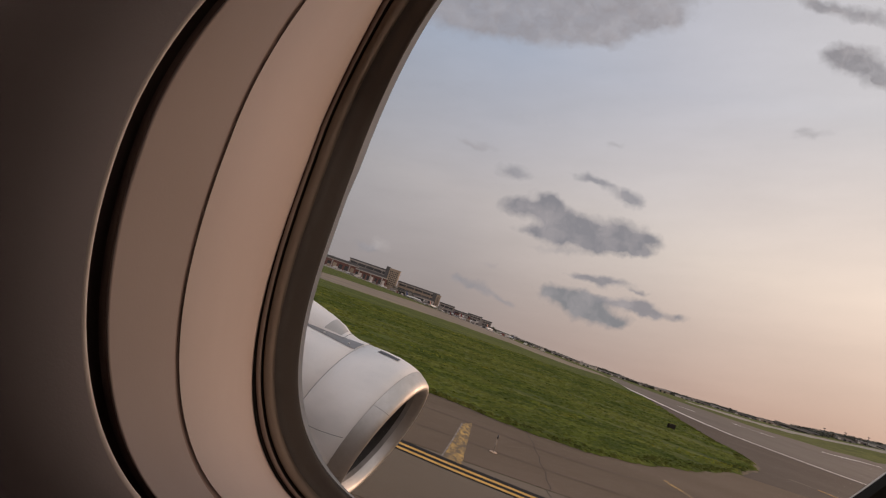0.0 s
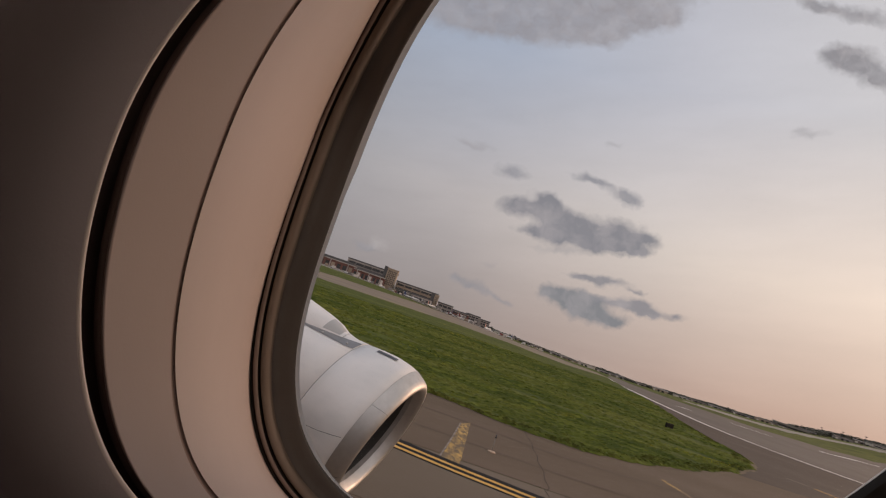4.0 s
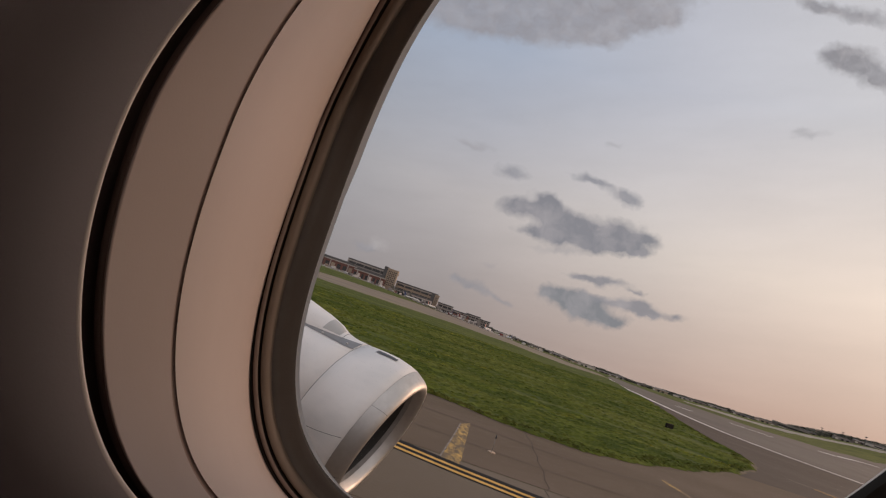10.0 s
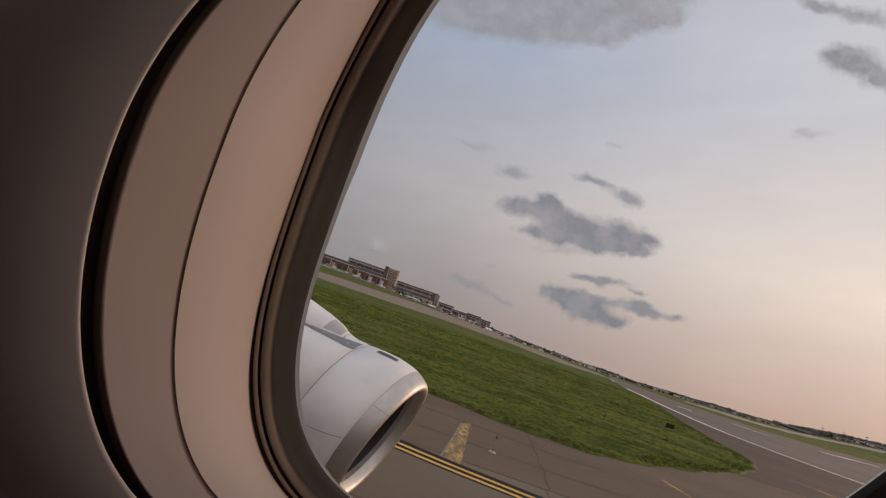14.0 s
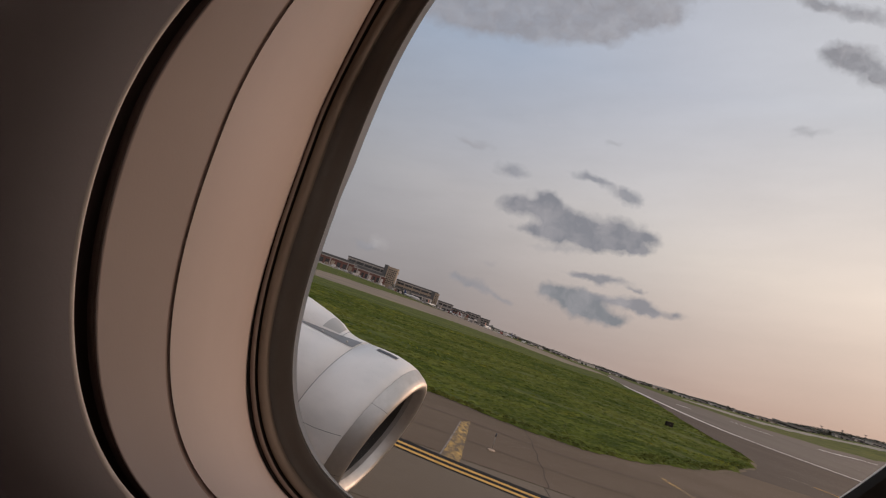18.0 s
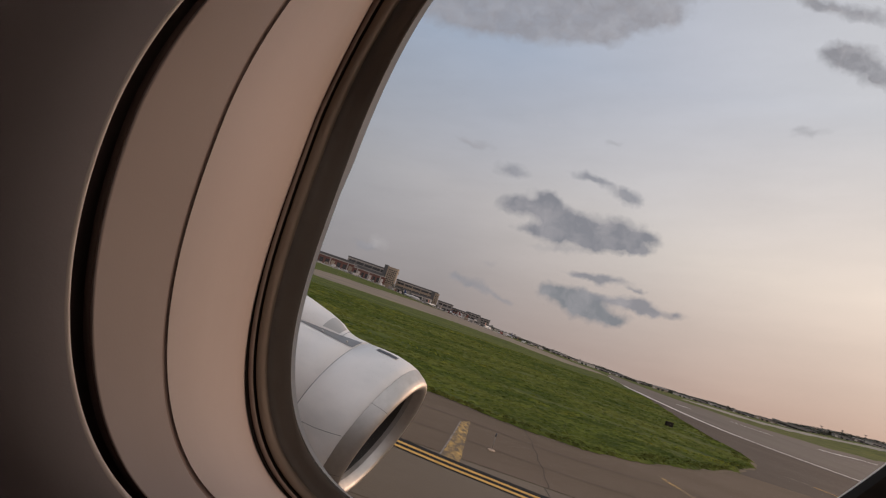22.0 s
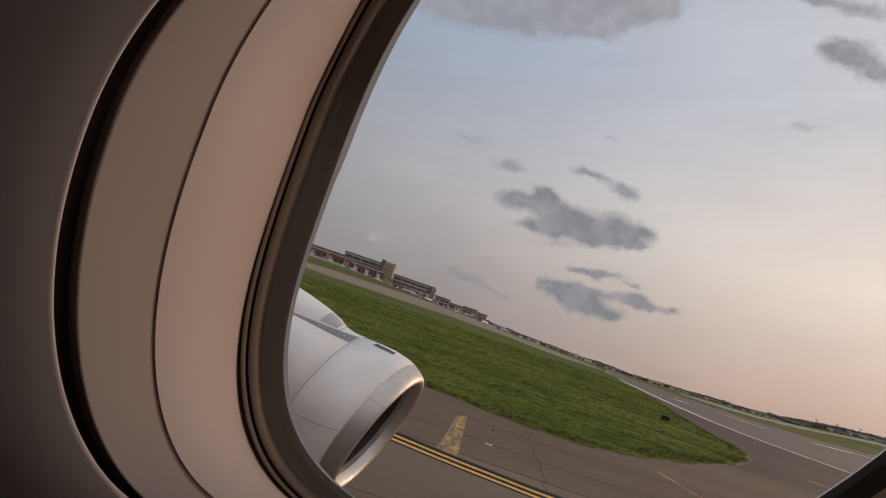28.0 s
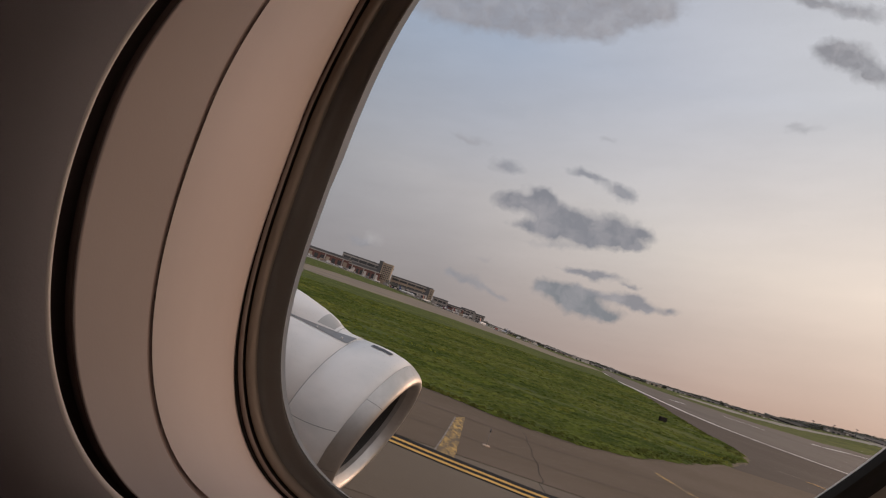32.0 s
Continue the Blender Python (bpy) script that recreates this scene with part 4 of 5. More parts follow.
DOUBLE = [(-43, 92), (-45.5, 76), (-46.5, 62), (-45.6, 49), (-42.5, 38), (-37.5, 31), (-30, 27.6), (-20, 26.6), (-12, 25.9), (-6, 24.6), (0, 22.75), (4, 21.75), (8, 21.3), (14, 22.6), (20, 26.2), (27, 32), (35, 40), (42, 48.5), (46.5, 55), (47.5, 59), (45.5, 62)]
WEST_DOUBLE = [(-200, 23), (-150, 20.4), (-124, 20), (-113, 22), (-104, 26.6), (-97, 31.6), (-92.5, 38), (-89, 47), (-85, 60), (-76, 94)]
for line in (DOUBLE, WEST_DOUBLE):
    painted("line_border", line, 1.56, 0.010, BLACK, "black border under the double yellow line", off=0.19)
    for k in (-0.30, 0.34):
        painted("edge_line", line, 0.29, 0.016, YELLOW, "yellow taxiway edge line with black border", off=k)
tagged(sheet("chevron_bar", ragged([(2.3, 22.7), (3.15, 22.9), (4.3, 32.4), (3.7, 31.4)], 0.02, 0.5, 9), 0.006, FADED, "faded yellow shoulder bar flaking off", "line"), group="shoulder bars")
painted("bar_edge", [(2.25, 22.75), (3.0, 27.2), (3.66, 31.45)], 0.07, 0.008, FAINT, "thin pale outline of the faded bar", 4)
tagged(sheet("chevron_bar", ragged([(16.6, 35.0), (17.3, 31.8), (17.9, 31.6), (16.9, 35.4)], 0.015, 0.5, 8), 0.006, FADED, "faded yellow shoulder bar flaking off", "line"), group="shoulder bars")
sheet("far_runway", [(144, 306), (203, 352), (260, 415), (322, 475), (405, 555), (480, 585), (640, 700), (1050, 1160), (1100, 1230), (800, 955), (590, 775), (520, 765), (418, 690), (430, 860)], 0.014, PALEWAY, "pale concrete taxiway beyond the grass", "taxiway")
painted("runway_edge_line", EDGE_LINE[2:], 1.6, 0.020, WHITE, "white runway edge line")
for p, q in (((82.4, 177), (88.3, 179.7)), ((107, 190.4), (123, 192.4)), ((155, 214), (228, 275))):
    band("runway_dash", p, q, 1.5, 0.020, WHITE, "white runway centre line dash")
painted("crack", [(8.1, 36.0), (7.95, 34.2), (7.95, 32.6), (7.7, 31.0), (7.68, 29.6), (7.42, 28.2), (7.4, 26.6), (7.12, 25.2), (7.08, 24.0), (6.85, 23.4)], 0.034, 0.004, CRACK, "dark zigzag crack in the pavement", 1)
painted("joint", [(-40, 28.9), (0, 27.5), (10, 27.2), (20, 29.0)], 0.22, 0.004, JOINT, "dark tarred paving joint", 5)
painted("joint", [(-40, 33.5), (0, 32.5), (10, 31.6), (22, 34.5)], 0.30, 0.004, JOINT, "dark tarred paving joint", 5)
painted("joint", [(6.3, 21.0), (14, 19.2), (30, 17.5)], 0.09, 0.004, JOINT, "dark paving joint", 5)

# behind: the crossing taxiway with its lead-in lines, and the painted holding panel
sheet("cross_taxiway", smooth_line([(-104, 23.6), (-97, 33), (-91.5, 42), (-87, 58), (-80, 82), (-70, 118), (-62, 158), (-66, 215), (-82, 268)]) + [(-56, 256)] + smooth_line([(-50, 232), (-42, 190), (-37, 150), (-39, 112), (-43.5, 86), (-45.5, 66), (-45, 50), (-42, 38.5), (-37, 31), (-28, 23.6)]), 0.006, ASPHALT, "concrete taxiway crossing towards the far field", "taxiway")
for ctrl in ([(-86, -8), (-82, 12), (-79, 24), (-75, 38), (-66, 68), (-56, 104), (-50, 150), (-52, 200), (-62, 250)], [(-75, 38.5), (-79, 29.6), (-83.5, 23.6), (-88, 18), (-98, 11), (-118, 6)], [(-75, 39), (-74.4, 34), (-72, 28), (-66, 20), (-56, 12), (-42, 6)]):
    painted("line_border", ctrl, 1.15, 0.020, BLACK, "black border under the yellow centre line")
    painted("centre_line", ctrl, 0.62, 0.026, YELLOW, "broad yellow taxiway centre line with black border")
sheet("holding_panel", ragged([(-28.6, 4), (-24.6, 4), (-25.0, 28.4), (-28.4, 28.9)], 0.03, 0.6, 12), 0.022, BLACK, "black painted panel under the holding marks", "marking")
for i in range(2):
    band("holding_line", (-27.95 + 0.85 * i, 5), (-27.85 + 0.85 * i, 26.2), 0.36, 0.028, YELLOW, "solid yellow holding line")
for i in range(2):
    for j in range(11):
        tagged(band("holding_dash", (-26.2 + 0.8 * i, 5.5 + 1.9 * j), (-26.2 + 0.8 * i, 6.5 + 1.9 * j), 0.36, 0.028, YELLOW, "short yellow holding dash"), group="holding dashes")
for x, y, w, h in ((-32.6, 22.8, 1.1, 8.6), (-42.0, 34.0, 0.7, 4.5), (-98.0, 34.5, 0.9, 7.0), (-140.0, 22.0, 0.9, 7.5), (-168.0, 22.0, 0.9, 8.5)):
    tagged(sheet("chevron_bar", ragged([(x, y), (x + w, y + 0.1), (x + w + 0.8, y + h), (x + 1.0, y + h - 0.4)], 0.03, 0.5, int(x * 7)), 0.0075, FADED, "faded yellow shoulder bar flaking off", "line"), group="shoulder bars")
for ctrl in ([(-60, 23.5), (-52, 34), (-47, 52)], [(-96, 8), (-70, 30), (-58, 70)], [(-20, 31.5), (-16, 29.6), (-14.5, 26)], [(-132, 30), (-128, 27), (-126.5, 22)]):
    painted("crack", ctrl, 0.07, 0.0085, CRACK, "dark tarred crack in the pavement", 4)


def grass_field():
    """Tufts over the near turf, thinner with distance; taller stems along the pavement, shade in their colour."""
    rnd = random.Random(11)
    v, f, fv, ff, ev, ef = [], [], [], [], [], []
    line = np.array(smooth_line(NEAR))
    poly = [tuple(p) for p in line] + FAR_EDGE

    def inside(x, y):
        c = False
        for (x0, y0), (x1, y1) in zip(poly, poly[1:] + poly[:1]):
            if (y0 > y) != (y1 > y) and x < (x1 - x0) * (y - y0) / (y1 - y0) + x0:
                c = not c
        return c

    def tuft(vs, fs, x, y, h, rad, n=5):
        k = len(vs)
        lean = rnd.uniform(0, 6.28)
        vs.append((x + 0.5 * rad * math.cos(lean), y + 0.5 * rad * math.sin(lean), 0.02 + h))
        for i in range(n):
            a = 6.283 * i / n + rnd.uniform(-0.4, 0.4)
            q = rad * rnd.uniform(0.6, 1.3)
            vs.append((x + 1.5 * q * math.cos(a), y + q * math.sin(a), 0.02))
        fs += [(k, k + 1 + i, k + 1 + (i + 1) % n) for i in range(n)]

    made = 0
    while made < 30000:
        y = 36 + 120 * rnd.random() ** 1.7
        x = -12 - 0.25 * (y - 36) + rnd.random() * (70 + 0.6 * (y - 36))
        patch = noise.noise(Vector((x * 0.10, y * 0.22, 0))) + 0.5 * noise.noise(Vector((x * 0.35, y * 0.6, 4)))
        if rnd.random() > 0.45 + 0.9 * patch or not inside(x, y):
            continue
        made += 1
        h = (0.04 + 0.12 * rnd.random()) * (1.0 + 1.3 * max(0, patch)) * (1 + (y - 36) * 0.006)
        tuft(v, f, x, y, h, h * rnd.uniform(1.6, 3.2))
        bloom = noise.noise(Vector((x * 0.05 + 7, y * 0.13, 3)))
        if bloom > 0.40 and rnd.random() < 0.45:
            for _ in range(3):
                k = len(fv)
                bx, by, w = x + rnd.uniform(-0.5, 0.5), y + rnd.uniform(-0.3, 0.3), rnd.uniform(0.03, 0.07)
                fv += [(bx - w, by, h + 0.02), (bx + w, by - w * 0.4, h + 0.02), (bx + w * 0.2, by + w, h + 0.05 + w)]
                ff.append((k, k + 1, k + 2))
    step = np.hypot(*np.diff(line, axis=0).T)
    for (p, q, d) in zip(line, line[1:], step):
        if q[1] > 110:
            break
        way = (q - p) / d
        for _ in range(int(d * 26)):
            u, w = rnd.random() * d, 0.05 + 2.0 * rnd.random() ** 1.6
            if noise.noise(Vector((p[0] * 0.3 + u * 0.3, p[1] * 0.3, 2))) * 0.8 + 0.62 < w / 2.0:
                continue
            x, y = p[0] + way[0] * u - way[1] * w, p[1] + way[1] * u + way[0] * w
            h = rnd.uniform(0.08, 0.24)
            tuft(ev, ef, x, y, h, h * rnd.uniform(0.7, 1.5), 4)
    tagged(piece("grass_tufts", v, f, BLADE), "dense rough green grass tufts on the turf", "grass", kind="stuff")
    tagged(piece("edge_grass", ev, ef, SHADED_BLADE), "tall browner grass stems along the pavement, shade in their darker colour", "grass", kind="stuff")
    tagged(piece("wildflowers", fv, ff, FLOWER), "scattered yellow wildflowers in the grass", "flowers", kind="stuff")


grass_field()


def slabs():
    """Concrete slabs of the taxiway round the aircraft, each with open joints."""
    mesh, rnd = None, random.Random(8)
    for i in range(16):
        for j in range(5):
            if mesh is None:
                bm = box(-3.725, 3.725, -3.725, 3.725, -0.019, 0.0)
                bmesh.ops.bevel(bm, geom=[e for e in bm.edges if all(v.co.z > -0.005 for v in e.verts)], offset=0.02, segments=1, affect="EDGES")
                ob = part("slab", bm, ASPHALT, taxiway)
                mesh = ob.data
            else:
                ob = new("slab", mesh)
                ob.parent = taxiway
            ob.location = (-60 + 7.5 * i + 3.0, -10.2 + 7.5 * j, rnd.uniform(-0.002, 0.002))


slabs()


# ---- airfield lights and sign ----
def tube(bm, r0, r1, z0, z1, n=12, at=(0, 0)):
    r = bmesh.ops.create_cone(bm, cap_ends=True, segments=n, radius1=r0, radius2=r1, depth=z1 - z0)
    bmesh.ops.translate(bm, vec=(at[0], at[1], (z0 + z1) / 2), verts=r["verts"])
    return bm


def edge_light(at):
    ob = empty("taxiway_light", (*at, 0.0))
    part("base_plate", tube(bmesh.new(), 0.20, 0.18, 0.0, 0.04, 18), PLATE, ob, "pale round base plate", True)
    part("stem", tube(bmesh.new(), 0.012, 0.010, 0.04, 0.66), POLE, ob, "thin steel stem", True)
    part("lamp_head", tube(bmesh.new(), 0.036, 0.028, 0.66, 0.82), VENT, ob, "black unlit lamp head", True)
    return tagged(ob, "elevated taxiway edge light on a thin stem", "airfield light", "taxiway edge lights")


edge_light((4.9, 26.9))
for at in ((-21.0, 29.6), (-52.0, 27.0), (-108.0, 31.5), (-146.0, 27.0)):
    edge_light(at)


def sign(at, turn):
    ob = empty("airfield_sign", (*at, 0.03), turn)
    part("cabinet", box(-0.7, 0.7, -0.15, 0.15, 0.15, 0.75, 0.03), BLACK, ob, "black sign cabinet seen from behind")
    for x in (-0.6, 0.6):
        part("leg", tube(bmesh.new(), 0.04, 0.04, 0.0, 0.15, 8, (x, 0)), POLE, ob)
    return tagged(ob, "black airfield guidance sign standing in the grass", "sign", "airfield signs")


sign((34.8, 75.3), 30)
sign((-38.6, 65.2), 35)


def lettering(text, size, material, parent, at, label):
    """Raised flat letters standing upright, read from the negative x side."""
    cu = bpy.data.curves.new("lettering", "FONT")
    cu.body, cu.size, cu.extrude, cu.align_x, cu.align_y = text, size, 0.004, "CENTER", "CENTER"
    ghost = bpy.data.objects.new("lettering", cu)
    me = bpy.data.meshes.new_from_object(ghost)
    bpy.data.objects.remove(ghost)
    me.materials.append(material)
    ob = new("lettering", me)
    ob.parent = parent
    ob.matrix_local = pose(*at, 90, 0, -90)
    return tagged(ob, label)


def runway_sign(at, turn):
    """The red sign before the runway, on a concrete pad with short legs."""
    ob = empty("runway_sign", (*at, 0.0), turn)
    part("pad", box(-0.6, 0.6, -1.9, 1.9, -0.02, 0.05, 0.02), PLATE, ob, "pale concrete pad")
    part("cabinet", box(-0.13, 0.13, -1.45, 1.45, 0.24, 0.98, 0.05), SIGNRED, ob, "dark red sign cabinet")
    part("end_panel", box(-0.145, -0.131, 0.95, 1.38, 0.32, 0.90, 0.003), BLACK, ob, "black end panel")
    lettering("4-22", 0.52, WHITE, ob, (-0.137, -0.30, 0.60), "white figures on red")
    for y in (-1.2, -0.6, 0.0, 0.6, 1.2):
        part("leg", tube(bmesh.new(), 0.05, 0.05, 0.05, 0.24, 10, (0, y)), POLE, ob)
    return tagged(ob, "red runway sign with white figures on a low pad", "sign")


def guard_light(at, turn):
    """Twin amber lamps in a black housing on a short post."""
    ob = empty("guard_light", (*at, 0.0), turn)
    part("base_plate", tube(bmesh.new(), 0.22, 0.2, 0.0, 0.04, 18), PLATE, ob, "pale round base plate", True)
    part("post", tube(bmesh.new(), 0.035, 0.03, 0.04, 0.42), POLE, ob, "short steel post", True)
    head = part("housing", box(-0.12, 0.10, -0.32, 0.32, 0.42, 0.72, 0.03), BLACK, ob, "black lamp housing")
    for y, mt in ((-0.16, AMBER), (0.16, VENT)):
        bm = tube(bmesh.new(), 0.10, 0.09, 0.0, 0.03, 16)
        bmesh.ops.transform(bm, matrix=pose(-0.121, y, 0.57, 0, -90, 0), verts=bm.verts)
        part("lens", bm, mt, head, "round lamp lens", True)
    return tagged(ob, "runway guard light with twin amber lamps", "airfield light")


def conduit(at):
    """A black cable that loops over the pavement from the sign to the lamp."""
    cu = bpy.data.curves.new("cable", "CURVE")
    cu.dimensions, cu.bevel_depth = "3D", 0.03
    sp = cu.splines.new("POLY")
    pts = [(at[0] + 0.9 * math.cos(a) - 0.4, at[1] + 1.9 * math.sin(a), 0.035) for a in [radians(200 - 9 * i) for i in range(26)]]
    sp.points.add(len(pts) - 1)
    for p, q in zip(sp.points, pts):
        p.co = (*q, 1)
    ghost = bpy.data.objects.new("cable", cu)
    me = bpy.data.meshes.new_from_object(ghost)
    bpy.data.objects.remove(ghost)
    me.materials.append(CRACK)
    return tagged(new("cable", me), "black cable looped on the pavement by the sign", "cable")


runway_sign((-26.6, 31.6), 12)
guard_light((-28.4, 30.4), 12)
conduit((-28.2, 31.6))

# ---- terminal and far buildings ----
def windows(parent, x0, x1, z0, z1, nx, nz, y, w=0.6, h=0.55, name="window", material=None):
    dx, dz = (x1 - x0) / nx, (z1 - z0) / nz
    me = None
    for i in range(nx):
        for j in range(nz):
            if me is None:
                bm = box(-dx * w / 2, dx * w / 2, -0.25, 0.25, -dz * h / 2, dz * h / 2)
                first = part(name, bm, material or GLASSB, parent)
                me = first.data
                ob = first
            else:
                ob = new(name, me)
                ob.parent = parent
            ob.location = (x0 + dx * (i + 0.5), y, z0 + dz * (j + 0.5))


def block(parent, name, x0, x1, y0, y1, z0, z1, material, label=""):
    return part(name, box(x0, x1, y0, y1, z0, z1), material, parent, label)


def stand(name, at, turn, half=0.0):
    """An empty on the land, at the height under the middle of the thing."""
    x, y = at[0] + half * math.cos(radians(turn)), at[1] + half * math.sin(radians(turn))
    return empty(name, (at[0], at[1], at[2] + land(x, y)), turn)


def brick_hall(at, turn, length, n, high, bay):
    b = stand("terminal_hall", at, turn, length / 2)
    w = block(b, "wall", 0, length, 0, 40, 0, high, BRICK, "red brick wall")
    block(b, "plinth", -0.3, length + 0.3, -0.5, -0.05, 0, 1.4, FASCIA, "weathered concrete plinth")
    block(b, "parapet", -0.5, length + 0.5, -1.6, 40.5, high, high + 1.5, FASCIA, "weathered pale parapet band")
    block(b, "penthouse", 3, length - 3, 7, 34, high + 1.7, high + 5, DARKB, "dark set-back roof storey")
    for i in range(n + 1):
        x = length * i / n
        block(w, "pillar", x - 0.8, x + 0.8, -1.3, -0.55, 0, high, FASCIA if i % 3 == 1 else BRICK)
    for i in range(n):
        x = length * (i + 0.5) / n
        block(w, "bay", x - length / n * 0.30, x + length / n * 0.30, -0.4, 0.3, 1.7, high * 0.72, GLASSB if (i * 7 + n) % 3 else bay, "glazed bay")
    return tagged(b, "low red brick terminal hall with a pale parapet", "building", "terminal buildings")


def deck(at, turn, length, depth, high, levels, label, top=DARKB, face=GREYB, name="terminal_building"):
    b = stand(name, at, turn, length / 2)
    w = block(b, "wall", 0, length, 0, depth, 0, high, face)
    block(b, "roof", -1, length + 1, -1.2, depth + 1, high, high + 2.0, top, "dark overhanging flat roof")
    for j in range(levels):
        z = high * (j + 0.25) / levels
        block(w, "window_band", 2, length - 2, -0.4, 0.3, z, z + high / levels * 0.5, GLASSB, "dark strip of windows")
    block(w, "fascia", -0.6, length + 0.6, -0.9, -0.45, high * 0.91, high - 0.02, FASCIA, "pale band under the roof")
    block(w, "base_band", -0.2, length + 0.2, -0.8, -0.45, 0, high * 0.10, FASCIA, "pale band at the foot")
    k = max(3, int(length / 14))
    for i in range(k + 1):
        x = length * i / k
        block(w, "mullion", x - 0.6, x + 0.6, -0.7, -0.42, 0, high, face)
    return tagged(b, label, "building", "terminal buildings")


def tower_block(at, turn, w, high):
    b = stand("tower_building", at, turn, w / 2)
    shaft = block(b, "wall", 0, w, 0, w, 0, high, TAN, "tan concrete wall")
    block(b, "dark_side", -6, -0.05, 2, w, 0, high + 2.5, DARKB, "dark left side of the tower block")
    block(b, "roof", -0.5, w + 0.5, -0.5, w + 0.5, high, high + 1.2, TAN)
    windows(shaft, 1.5, w - 1.5, 6, high - 2, 5, 8, -0.1)
    return tagged(b, "tan square tower block with rows of windows", "building", "terminal buildings")


def jet(at, turn, tail):
    b = stand("parked_airliner", at, turn)
    b.scale = (0.7, 0.7, 0.7)
    rings = []
    for x, r, z in ((-19, 0.3, 4.6), (-15, 1.2, 4.3), (-9, 1.9, 3.9), (12, 1.9, 3.8), (16, 1.6, 3.6), (18.6, 0.5, 3.2)):
        rings.append([(x, r * math.cos(a * math.pi / 8), z + r * math.sin(a * math.pi / 8)) for a in range(16)])
    piece("fuselage", *loft(rings, cap=True), JET, b, "white fuselage", True)
    for sg in (-1, 1):
        piece("wing", *loft([[(4, sg * 1.5, 3.0), (-3, sg * 1.5, 3.0), (-3, sg * 1.5, 3.4), (4, sg * 1.5, 3.4)], [(-4, sg * 17, 4.2), (-6, sg * 17, 4.2), (-6, sg * 17, 4.35), (-4, sg * 17, 4.35)]], cap=True), JET, b)
    piece("tail_fin", *loft([[(-13, -0.2, 5.5), (-18.5, -0.2, 5.5), (-18.5, 0.2, 5.5), (-13, 0.2, 5.5)], [(-17.5, -0.1, 12.5), (-20, -0.1, 12.5), (-20, 0.1, 12.5), (-17.5, 0.1, 12.5)]], cap=True), tail, b, "coloured tail fin")
    for x in (14, -2):
        part("landing_gear", box(x - 0.4, x + 0.4, -0.5, 0.5, 0, 2.6), VENT, b)
    return tagged(b, "small white airliner parked at the terminal", "airplane", "parked airliners")


# terminal, from the far end to the near: brick halls, long upper deck, tower, piers
brick_hall((-235, 890, 0), 0, 105, 11, 12, TAN)
brick_hall((-128, 880, 0), 0, 50, 8, 12, PALE)
deck((-150, 935, 0), 2, 84, 45, 26, 3, "long grey upper terminal deck with a dark roof")
tower_block((-80, 900, 0), 0, 17, 32)
deck((-62, 930, 0), 2, 70, 40, 20, 3, "tan terminal wing with a dark roof", face=TAN)
deck((-58, 890, 0), 0, 60, 20, 8, 1, "low pale terminal pier", face=PALE)
tower_block((4, 905, 0), 0, 7, 21)
deck((13, 915, 0), 0, 24, 30, 12, 2, "grey terminal link building", face=GREYB)
deck((38, 920, 0), 0, 28, 25, 9.5, 2, "low terminal pier with strip windows", face=BRICK)
deck((66, 960, 0), 0, 22, 25, 13, 3, "grey concrete office block", face=GREYB)
deck((92, 980, 0), 0, 16, 22, 12, 3, "grey concrete office block", face=GREYB)
deck((640, 1000, 0), -20, 50, 30, 4.5, 1, "long low brown hangar by the far runway", top=GREYB, face=BROWNB)
deck((770, 950, 0), -20, 75, 30, 3.6, 1, "long low pale shed by the far runway", top=GREYB, face=PALE)
for i, (x, y, tn) in enumerate(((-28, 850, JETBLUE), (4, 852, JETRED), (34, 858, JETBLUE), (60, 870, JETRED), (98, 885, JETRED), (135, 900, JETBLUE))):
    jet((x, y, 0), 20 + 40 * (i % 3), tn)


def mast(at):
    ob = stand("floodlight_mast", (*at, -0.05), 0)
    part("pole", tube(bmesh.new(), 0.4, 0.25, 0, 15, 8), VENT, ob, "tall dark pole", True)
    part("lamp_rack", box(-2.2, 2.2, -0.5, 0.5, 14.4, 15.5, 0.2), VENT, ob, "dark rack of floodlights")
    return tagged(ob, "tall unlit floodlight mast by the apron", "mast", "floodlight masts")


for x, y in ((688, 958), (712, 942), (738, 926)):
    mast((x, y))


def truck(at, turn, k, paint):
    ob = stand("service_truck", at, turn)
    part("body", box(-2.6 * k, 1.6 * k, -1.2, 1.2, 0.7, 3.0 * k, 0.15), paint, ob)
    part("cab", box(1.7 * k, 3.2 * k, -1.1, 1.1, 0.6, 2.3, 0.2), JET, ob, "white cab")
    for x in (-1.7 * k, 2.3 * k):
        for y in (-1.0, 1.0):
            bm = tube(bmesh.new(), 0.5, 0.5, -0.15, 0.15, 10)
            bmesh.ops.transform(bm, matrix=Matrix.Translation((x, y, 0.5)) @ Euler((radians(90), 0, 0)).to_matrix().to_4x4(), verts=bm.verts)
            part("wheel", bm, VENT, ob)
    return tagged(ob, "small apron service truck by the terminal", "truck", "apron trucks")


def jet_bridge(at, turn, length):
    ob = stand("jet_bridge", at, turn)
    part("tunnel", box(0, length, -1.5, 1.5, 3.8, 7.0, 0.2), PALE, ob, "pale ribbed tunnel")
    part("cab", box(length, length + 4, -2.3, 2.3, 3.6, 7.4, 0.3), GREYB, ob)
    for x in (1.0, length - 2):
        part("support", box(x - 0.6, x + 0.6, -0.8, 0.8, 0, 3.8), GREYB, ob)
    return tagged(ob, "pale boarding bridge reaching from the terminal", "jet bridge", "boarding bridges")


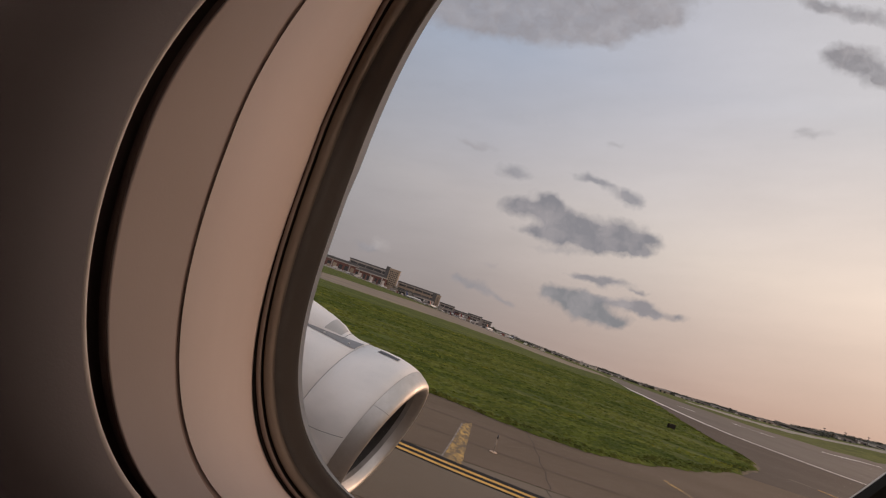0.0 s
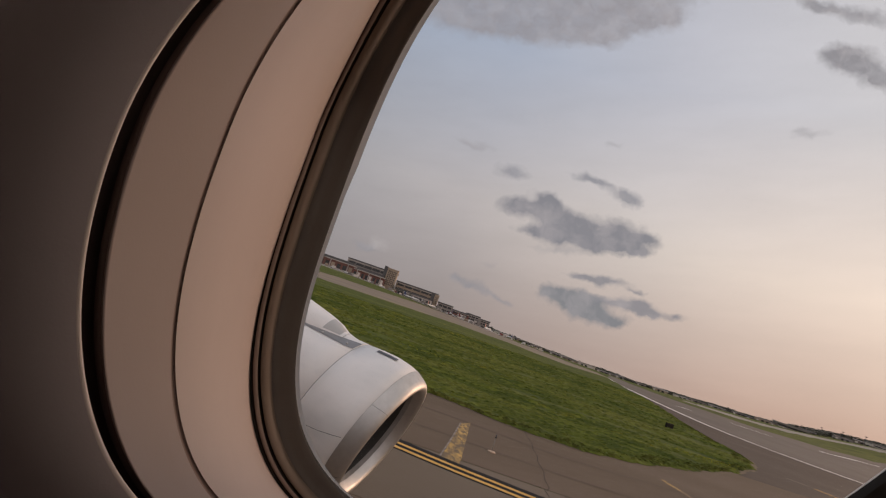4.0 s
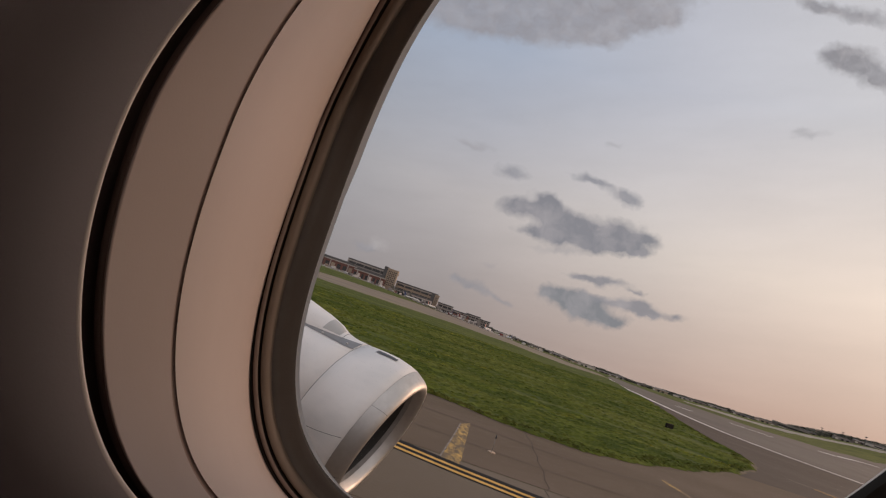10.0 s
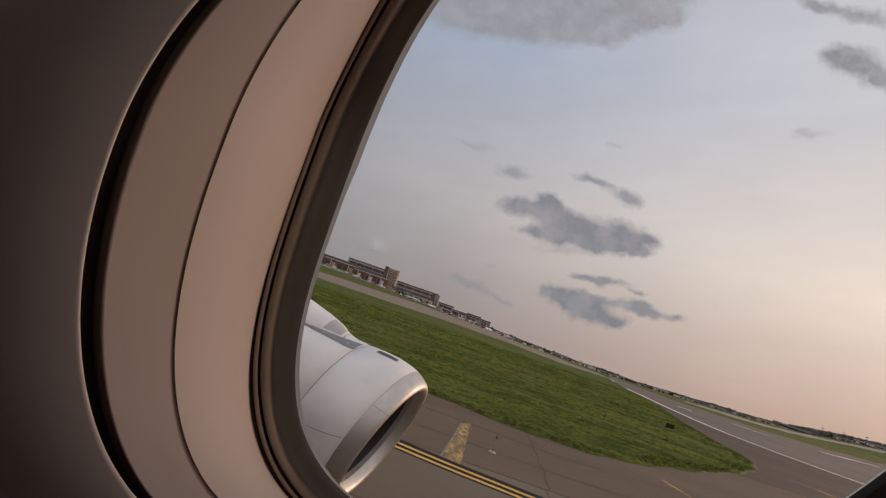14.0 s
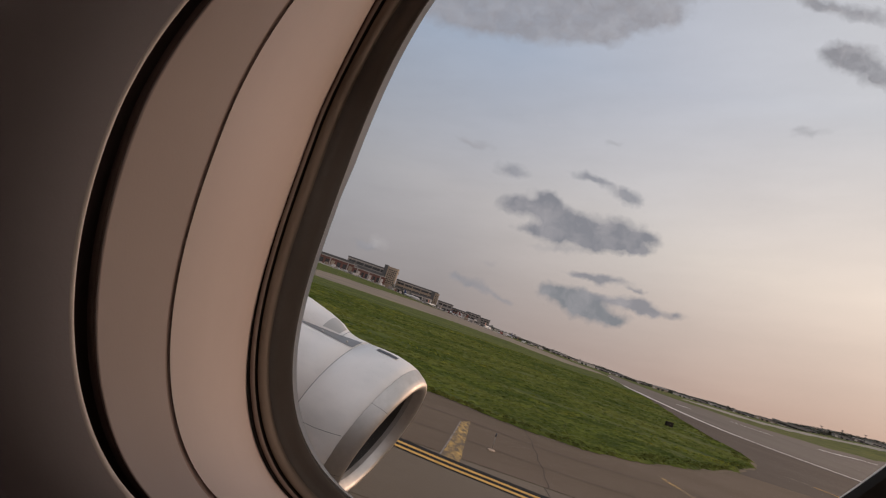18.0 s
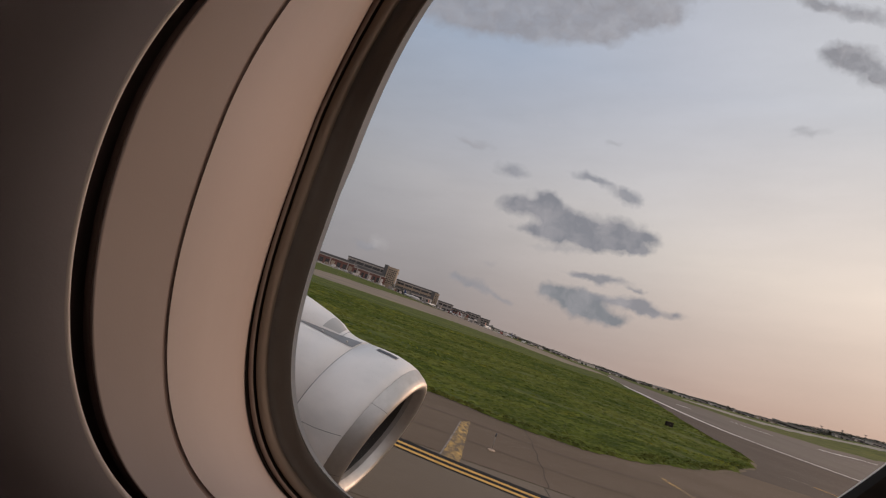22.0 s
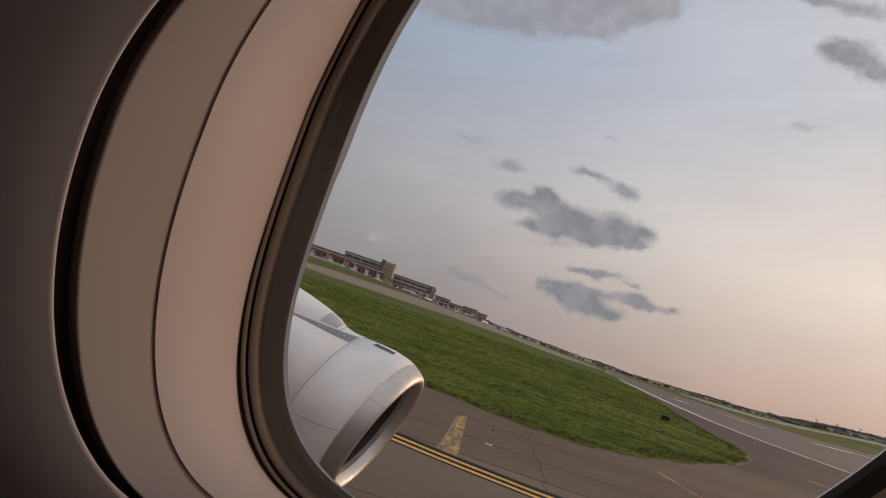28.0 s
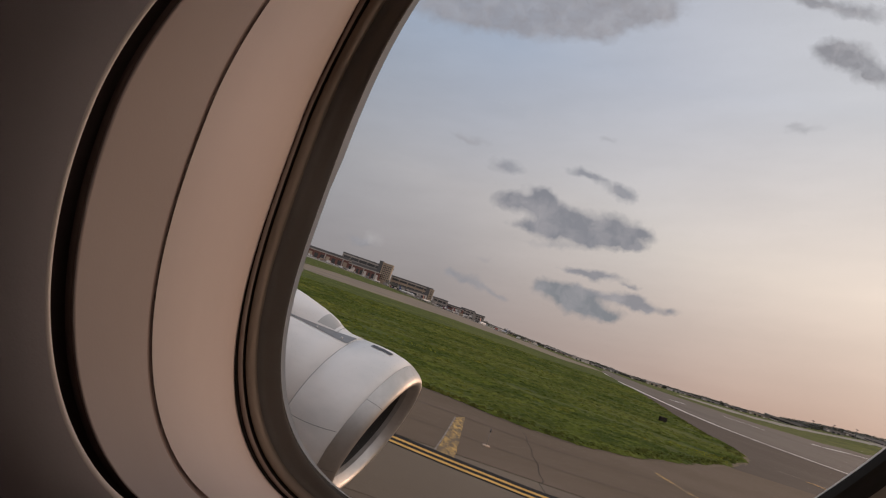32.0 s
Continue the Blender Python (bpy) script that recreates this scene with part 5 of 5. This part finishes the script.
for i, x in enumerate((-44, -12, 18, 48, 76)):
    jet_bridge((x, 889, 0), -70 - 12 * (i % 3), 22)
r2 = random.Random(9)
for i in range(16):
    truck((-200 + 21 * i + r2.uniform(-6, 6), 862 + r2.uniform(-8, 14), 0), r2.uniform(0, 360), r2.uniform(0.8, 1.3), (PALE, GREYB, JET, JETRED)[i % 4])

for i in range(36):
    x = -215 + 11.5 * i + r2.uniform(-4, 4)
    truck((x, 866 + 0.12 * max(0, x) + r2.uniform(-10, 16), 0), r2.uniform(0, 360), r2.uniform(0.7, 1.5), (PALE, DARKB, JET, GREYB, TAN)[i % 5])


def tree_mesh(seed, high, wide):
    """A trunk with limbs, and a crown of many small leaf clumps with gaps."""
    rnd = random.Random(seed)
    v, f = [], []
    for _ in range(170):
        a, h = rnd.uniform(0, 6.28), rnd.uniform(0.22, 1.0)
        rr = wide * math.sqrt(max(0.05, 1 - ((h - 0.55) / 0.5) ** 2)) * rnd.uniform(0.3, 1.0)
        c = Vector((rr * math.cos(a), rr * math.sin(a), h * high))
        for _ in range(2):
            s = rnd.uniform(0.5, 1.1) * high * 0.09
            e = [Vector((rnd.gauss(0, 1), rnd.gauss(0, 1), rnd.gauss(0, 0.8))).normalized() * s for _ in range(3)]
            k = len(v)
            v += [tuple(c + q) for q in e]
            f.append((k, k + 1, k + 2))
    crown = mesh_of("crown", v, f, HAZED_LEAF)
    bm = bmesh.new()
    tube(bm, high * 0.035, high * 0.012, 0, high * 0.75, 7)
    for i in range(4):
        r = bmesh.ops.create_cone(bm, cap_ends=True, segments=5, radius1=high * 0.014, radius2=high * 0.004, depth=high * 0.4)
        bmesh.ops.transform(bm, matrix=Matrix.Translation((0, 0, high * 0.4)) @ Euler((radians(48), 0, i * 1.6 + seed)).to_matrix().to_4x4() @ Matrix.Translation((0, 0, high * 0.18)), verts=r["verts"])
    me = bpy.data.meshes.new("trunk")
    bm.to_mesh(me)
    bm.free()
    me.materials.append(BARKM)
    return crown, me


TREES = [tree_mesh(i, 12.0 + 1.5 * i, 5.0 + 0.9 * i) for i in range(4)]


def tree(x, y, k, scale):
    ob = empty("tree", (x, y, land(x, y) - 0.05), k * 77 % 360)
    ob.scale = (scale, scale, scale)
    for name, me in zip(("crown", "trunk"), TREES[k % 4]):
        c = new(name, me)
        c.parent = ob
    return tagged(ob, "broadleaf tree beyond the airfield, haze put into its colour", "tree", "trees beyond the airfield")


rnd = random.Random(4)
for i in range(70):
    f = (i + rnd.random()) / 70
    tree(140 + 1650 * f, 1480 - 430 * f + rnd.uniform(-50, 50), rnd.randrange(4), rnd.uniform(0.35, 0.7) * (1 - 0.35 * f))
for x, y in ((-62, 884), (-55, 880), (-48, 885), (-41, 882), (-34, 886)):
    tree(x, y, x % 4, 0.62)
for i in range(16):
    tree(-480 + 14 * i + rnd.uniform(-8, 8), 1010 + rnd.uniform(-20, 20), rnd.randrange(4), rnd.uniform(0.8, 1.3))


def far_woods():
    """A low soft belt of foliage clumps along the far edge of the airfield."""
    r, v, f = random.Random(21), [], []
    for i in range(40000):
        t = 0.66 * r.random()
        x, y = -40 + 2300 * t, 1560 - 560 * t + r.uniform(-70, 40)
        top = 8.5 + 4.0 * noise.noise(Vector((x * 0.012, 0, 1))) + 2.0 * noise.noise(Vector((x * 0.05, 5, 1)))
        z = max(0.3, top * (0.6 + 0.55 * t + 0.7 * max(0.0, t - 0.3) + (0.4 if x / y > 0.66 else 0.0))) * r.random() ** 0.7
        k, w, base = len(v), r.uniform(1.2, 2.6), land(x, y)
        for _ in range(3):
            v.append((x + r.gauss(0, w * 1.7), y + r.gauss(0, w), base + max(-0.05, z + r.gauss(0, w * 0.35))))
        f.append((k, k + 1, k + 2))
    tagged(piece("far_woods", v, f, HAZED_LEAF), "low belt of far trees along the horizon, haze put into their colour", "woods", kind="stuff")


far_woods()


def shed(at, turn, length, high, face, top):
    ob = stand("far_shed", at, turn, length / 2)
    wl = block(ob, "wall", 0, length, 0, 14, 0, high, face)
    piece("roof", [(-0.6, -0.8, high), (length + 0.6, -0.8, high), (length + 0.6, 14.8, high), (-0.6, 14.8, high), (-0.6, 7, high * 1.28), (length + 0.6, 7, high * 1.28)],
          [(0, 1, 5, 4), (2, 3, 4, 5), (0, 4, 3), (1, 2, 5), (0, 3, 2, 1)], top, ob, "low pitched roof")
    for i in range(max(2, int(length / 9))):
        x = 2.5 + 9 * i
        block(wl, "gate", x, min(x + 4.5, length - 0.5), -0.3, 0.2, 0, high * 0.7, GLASSB if i % 3 else PALE)
    return tagged(ob, "low far shed before the trees beyond the runway", "shed", "sheds beyond the runway")


r3 = random.Random(31)
for i in range(30):
    f = (i + 0.3 + 0.4 * r3.random()) / 30
    x, y = 160 + 1150 * f, 1415 - 480 * f + r3.uniform(-15, 10)
    shed((x, y, 0), -22 + r3.uniform(-6, 6), r3.uniform(14, 44), r3.uniform(3.0, 5.5), (PALE, BROWNB, GREYB, BROWNB, TAN)[i % 5], (GREYB, DARKB, BROWNB)[i % 3])
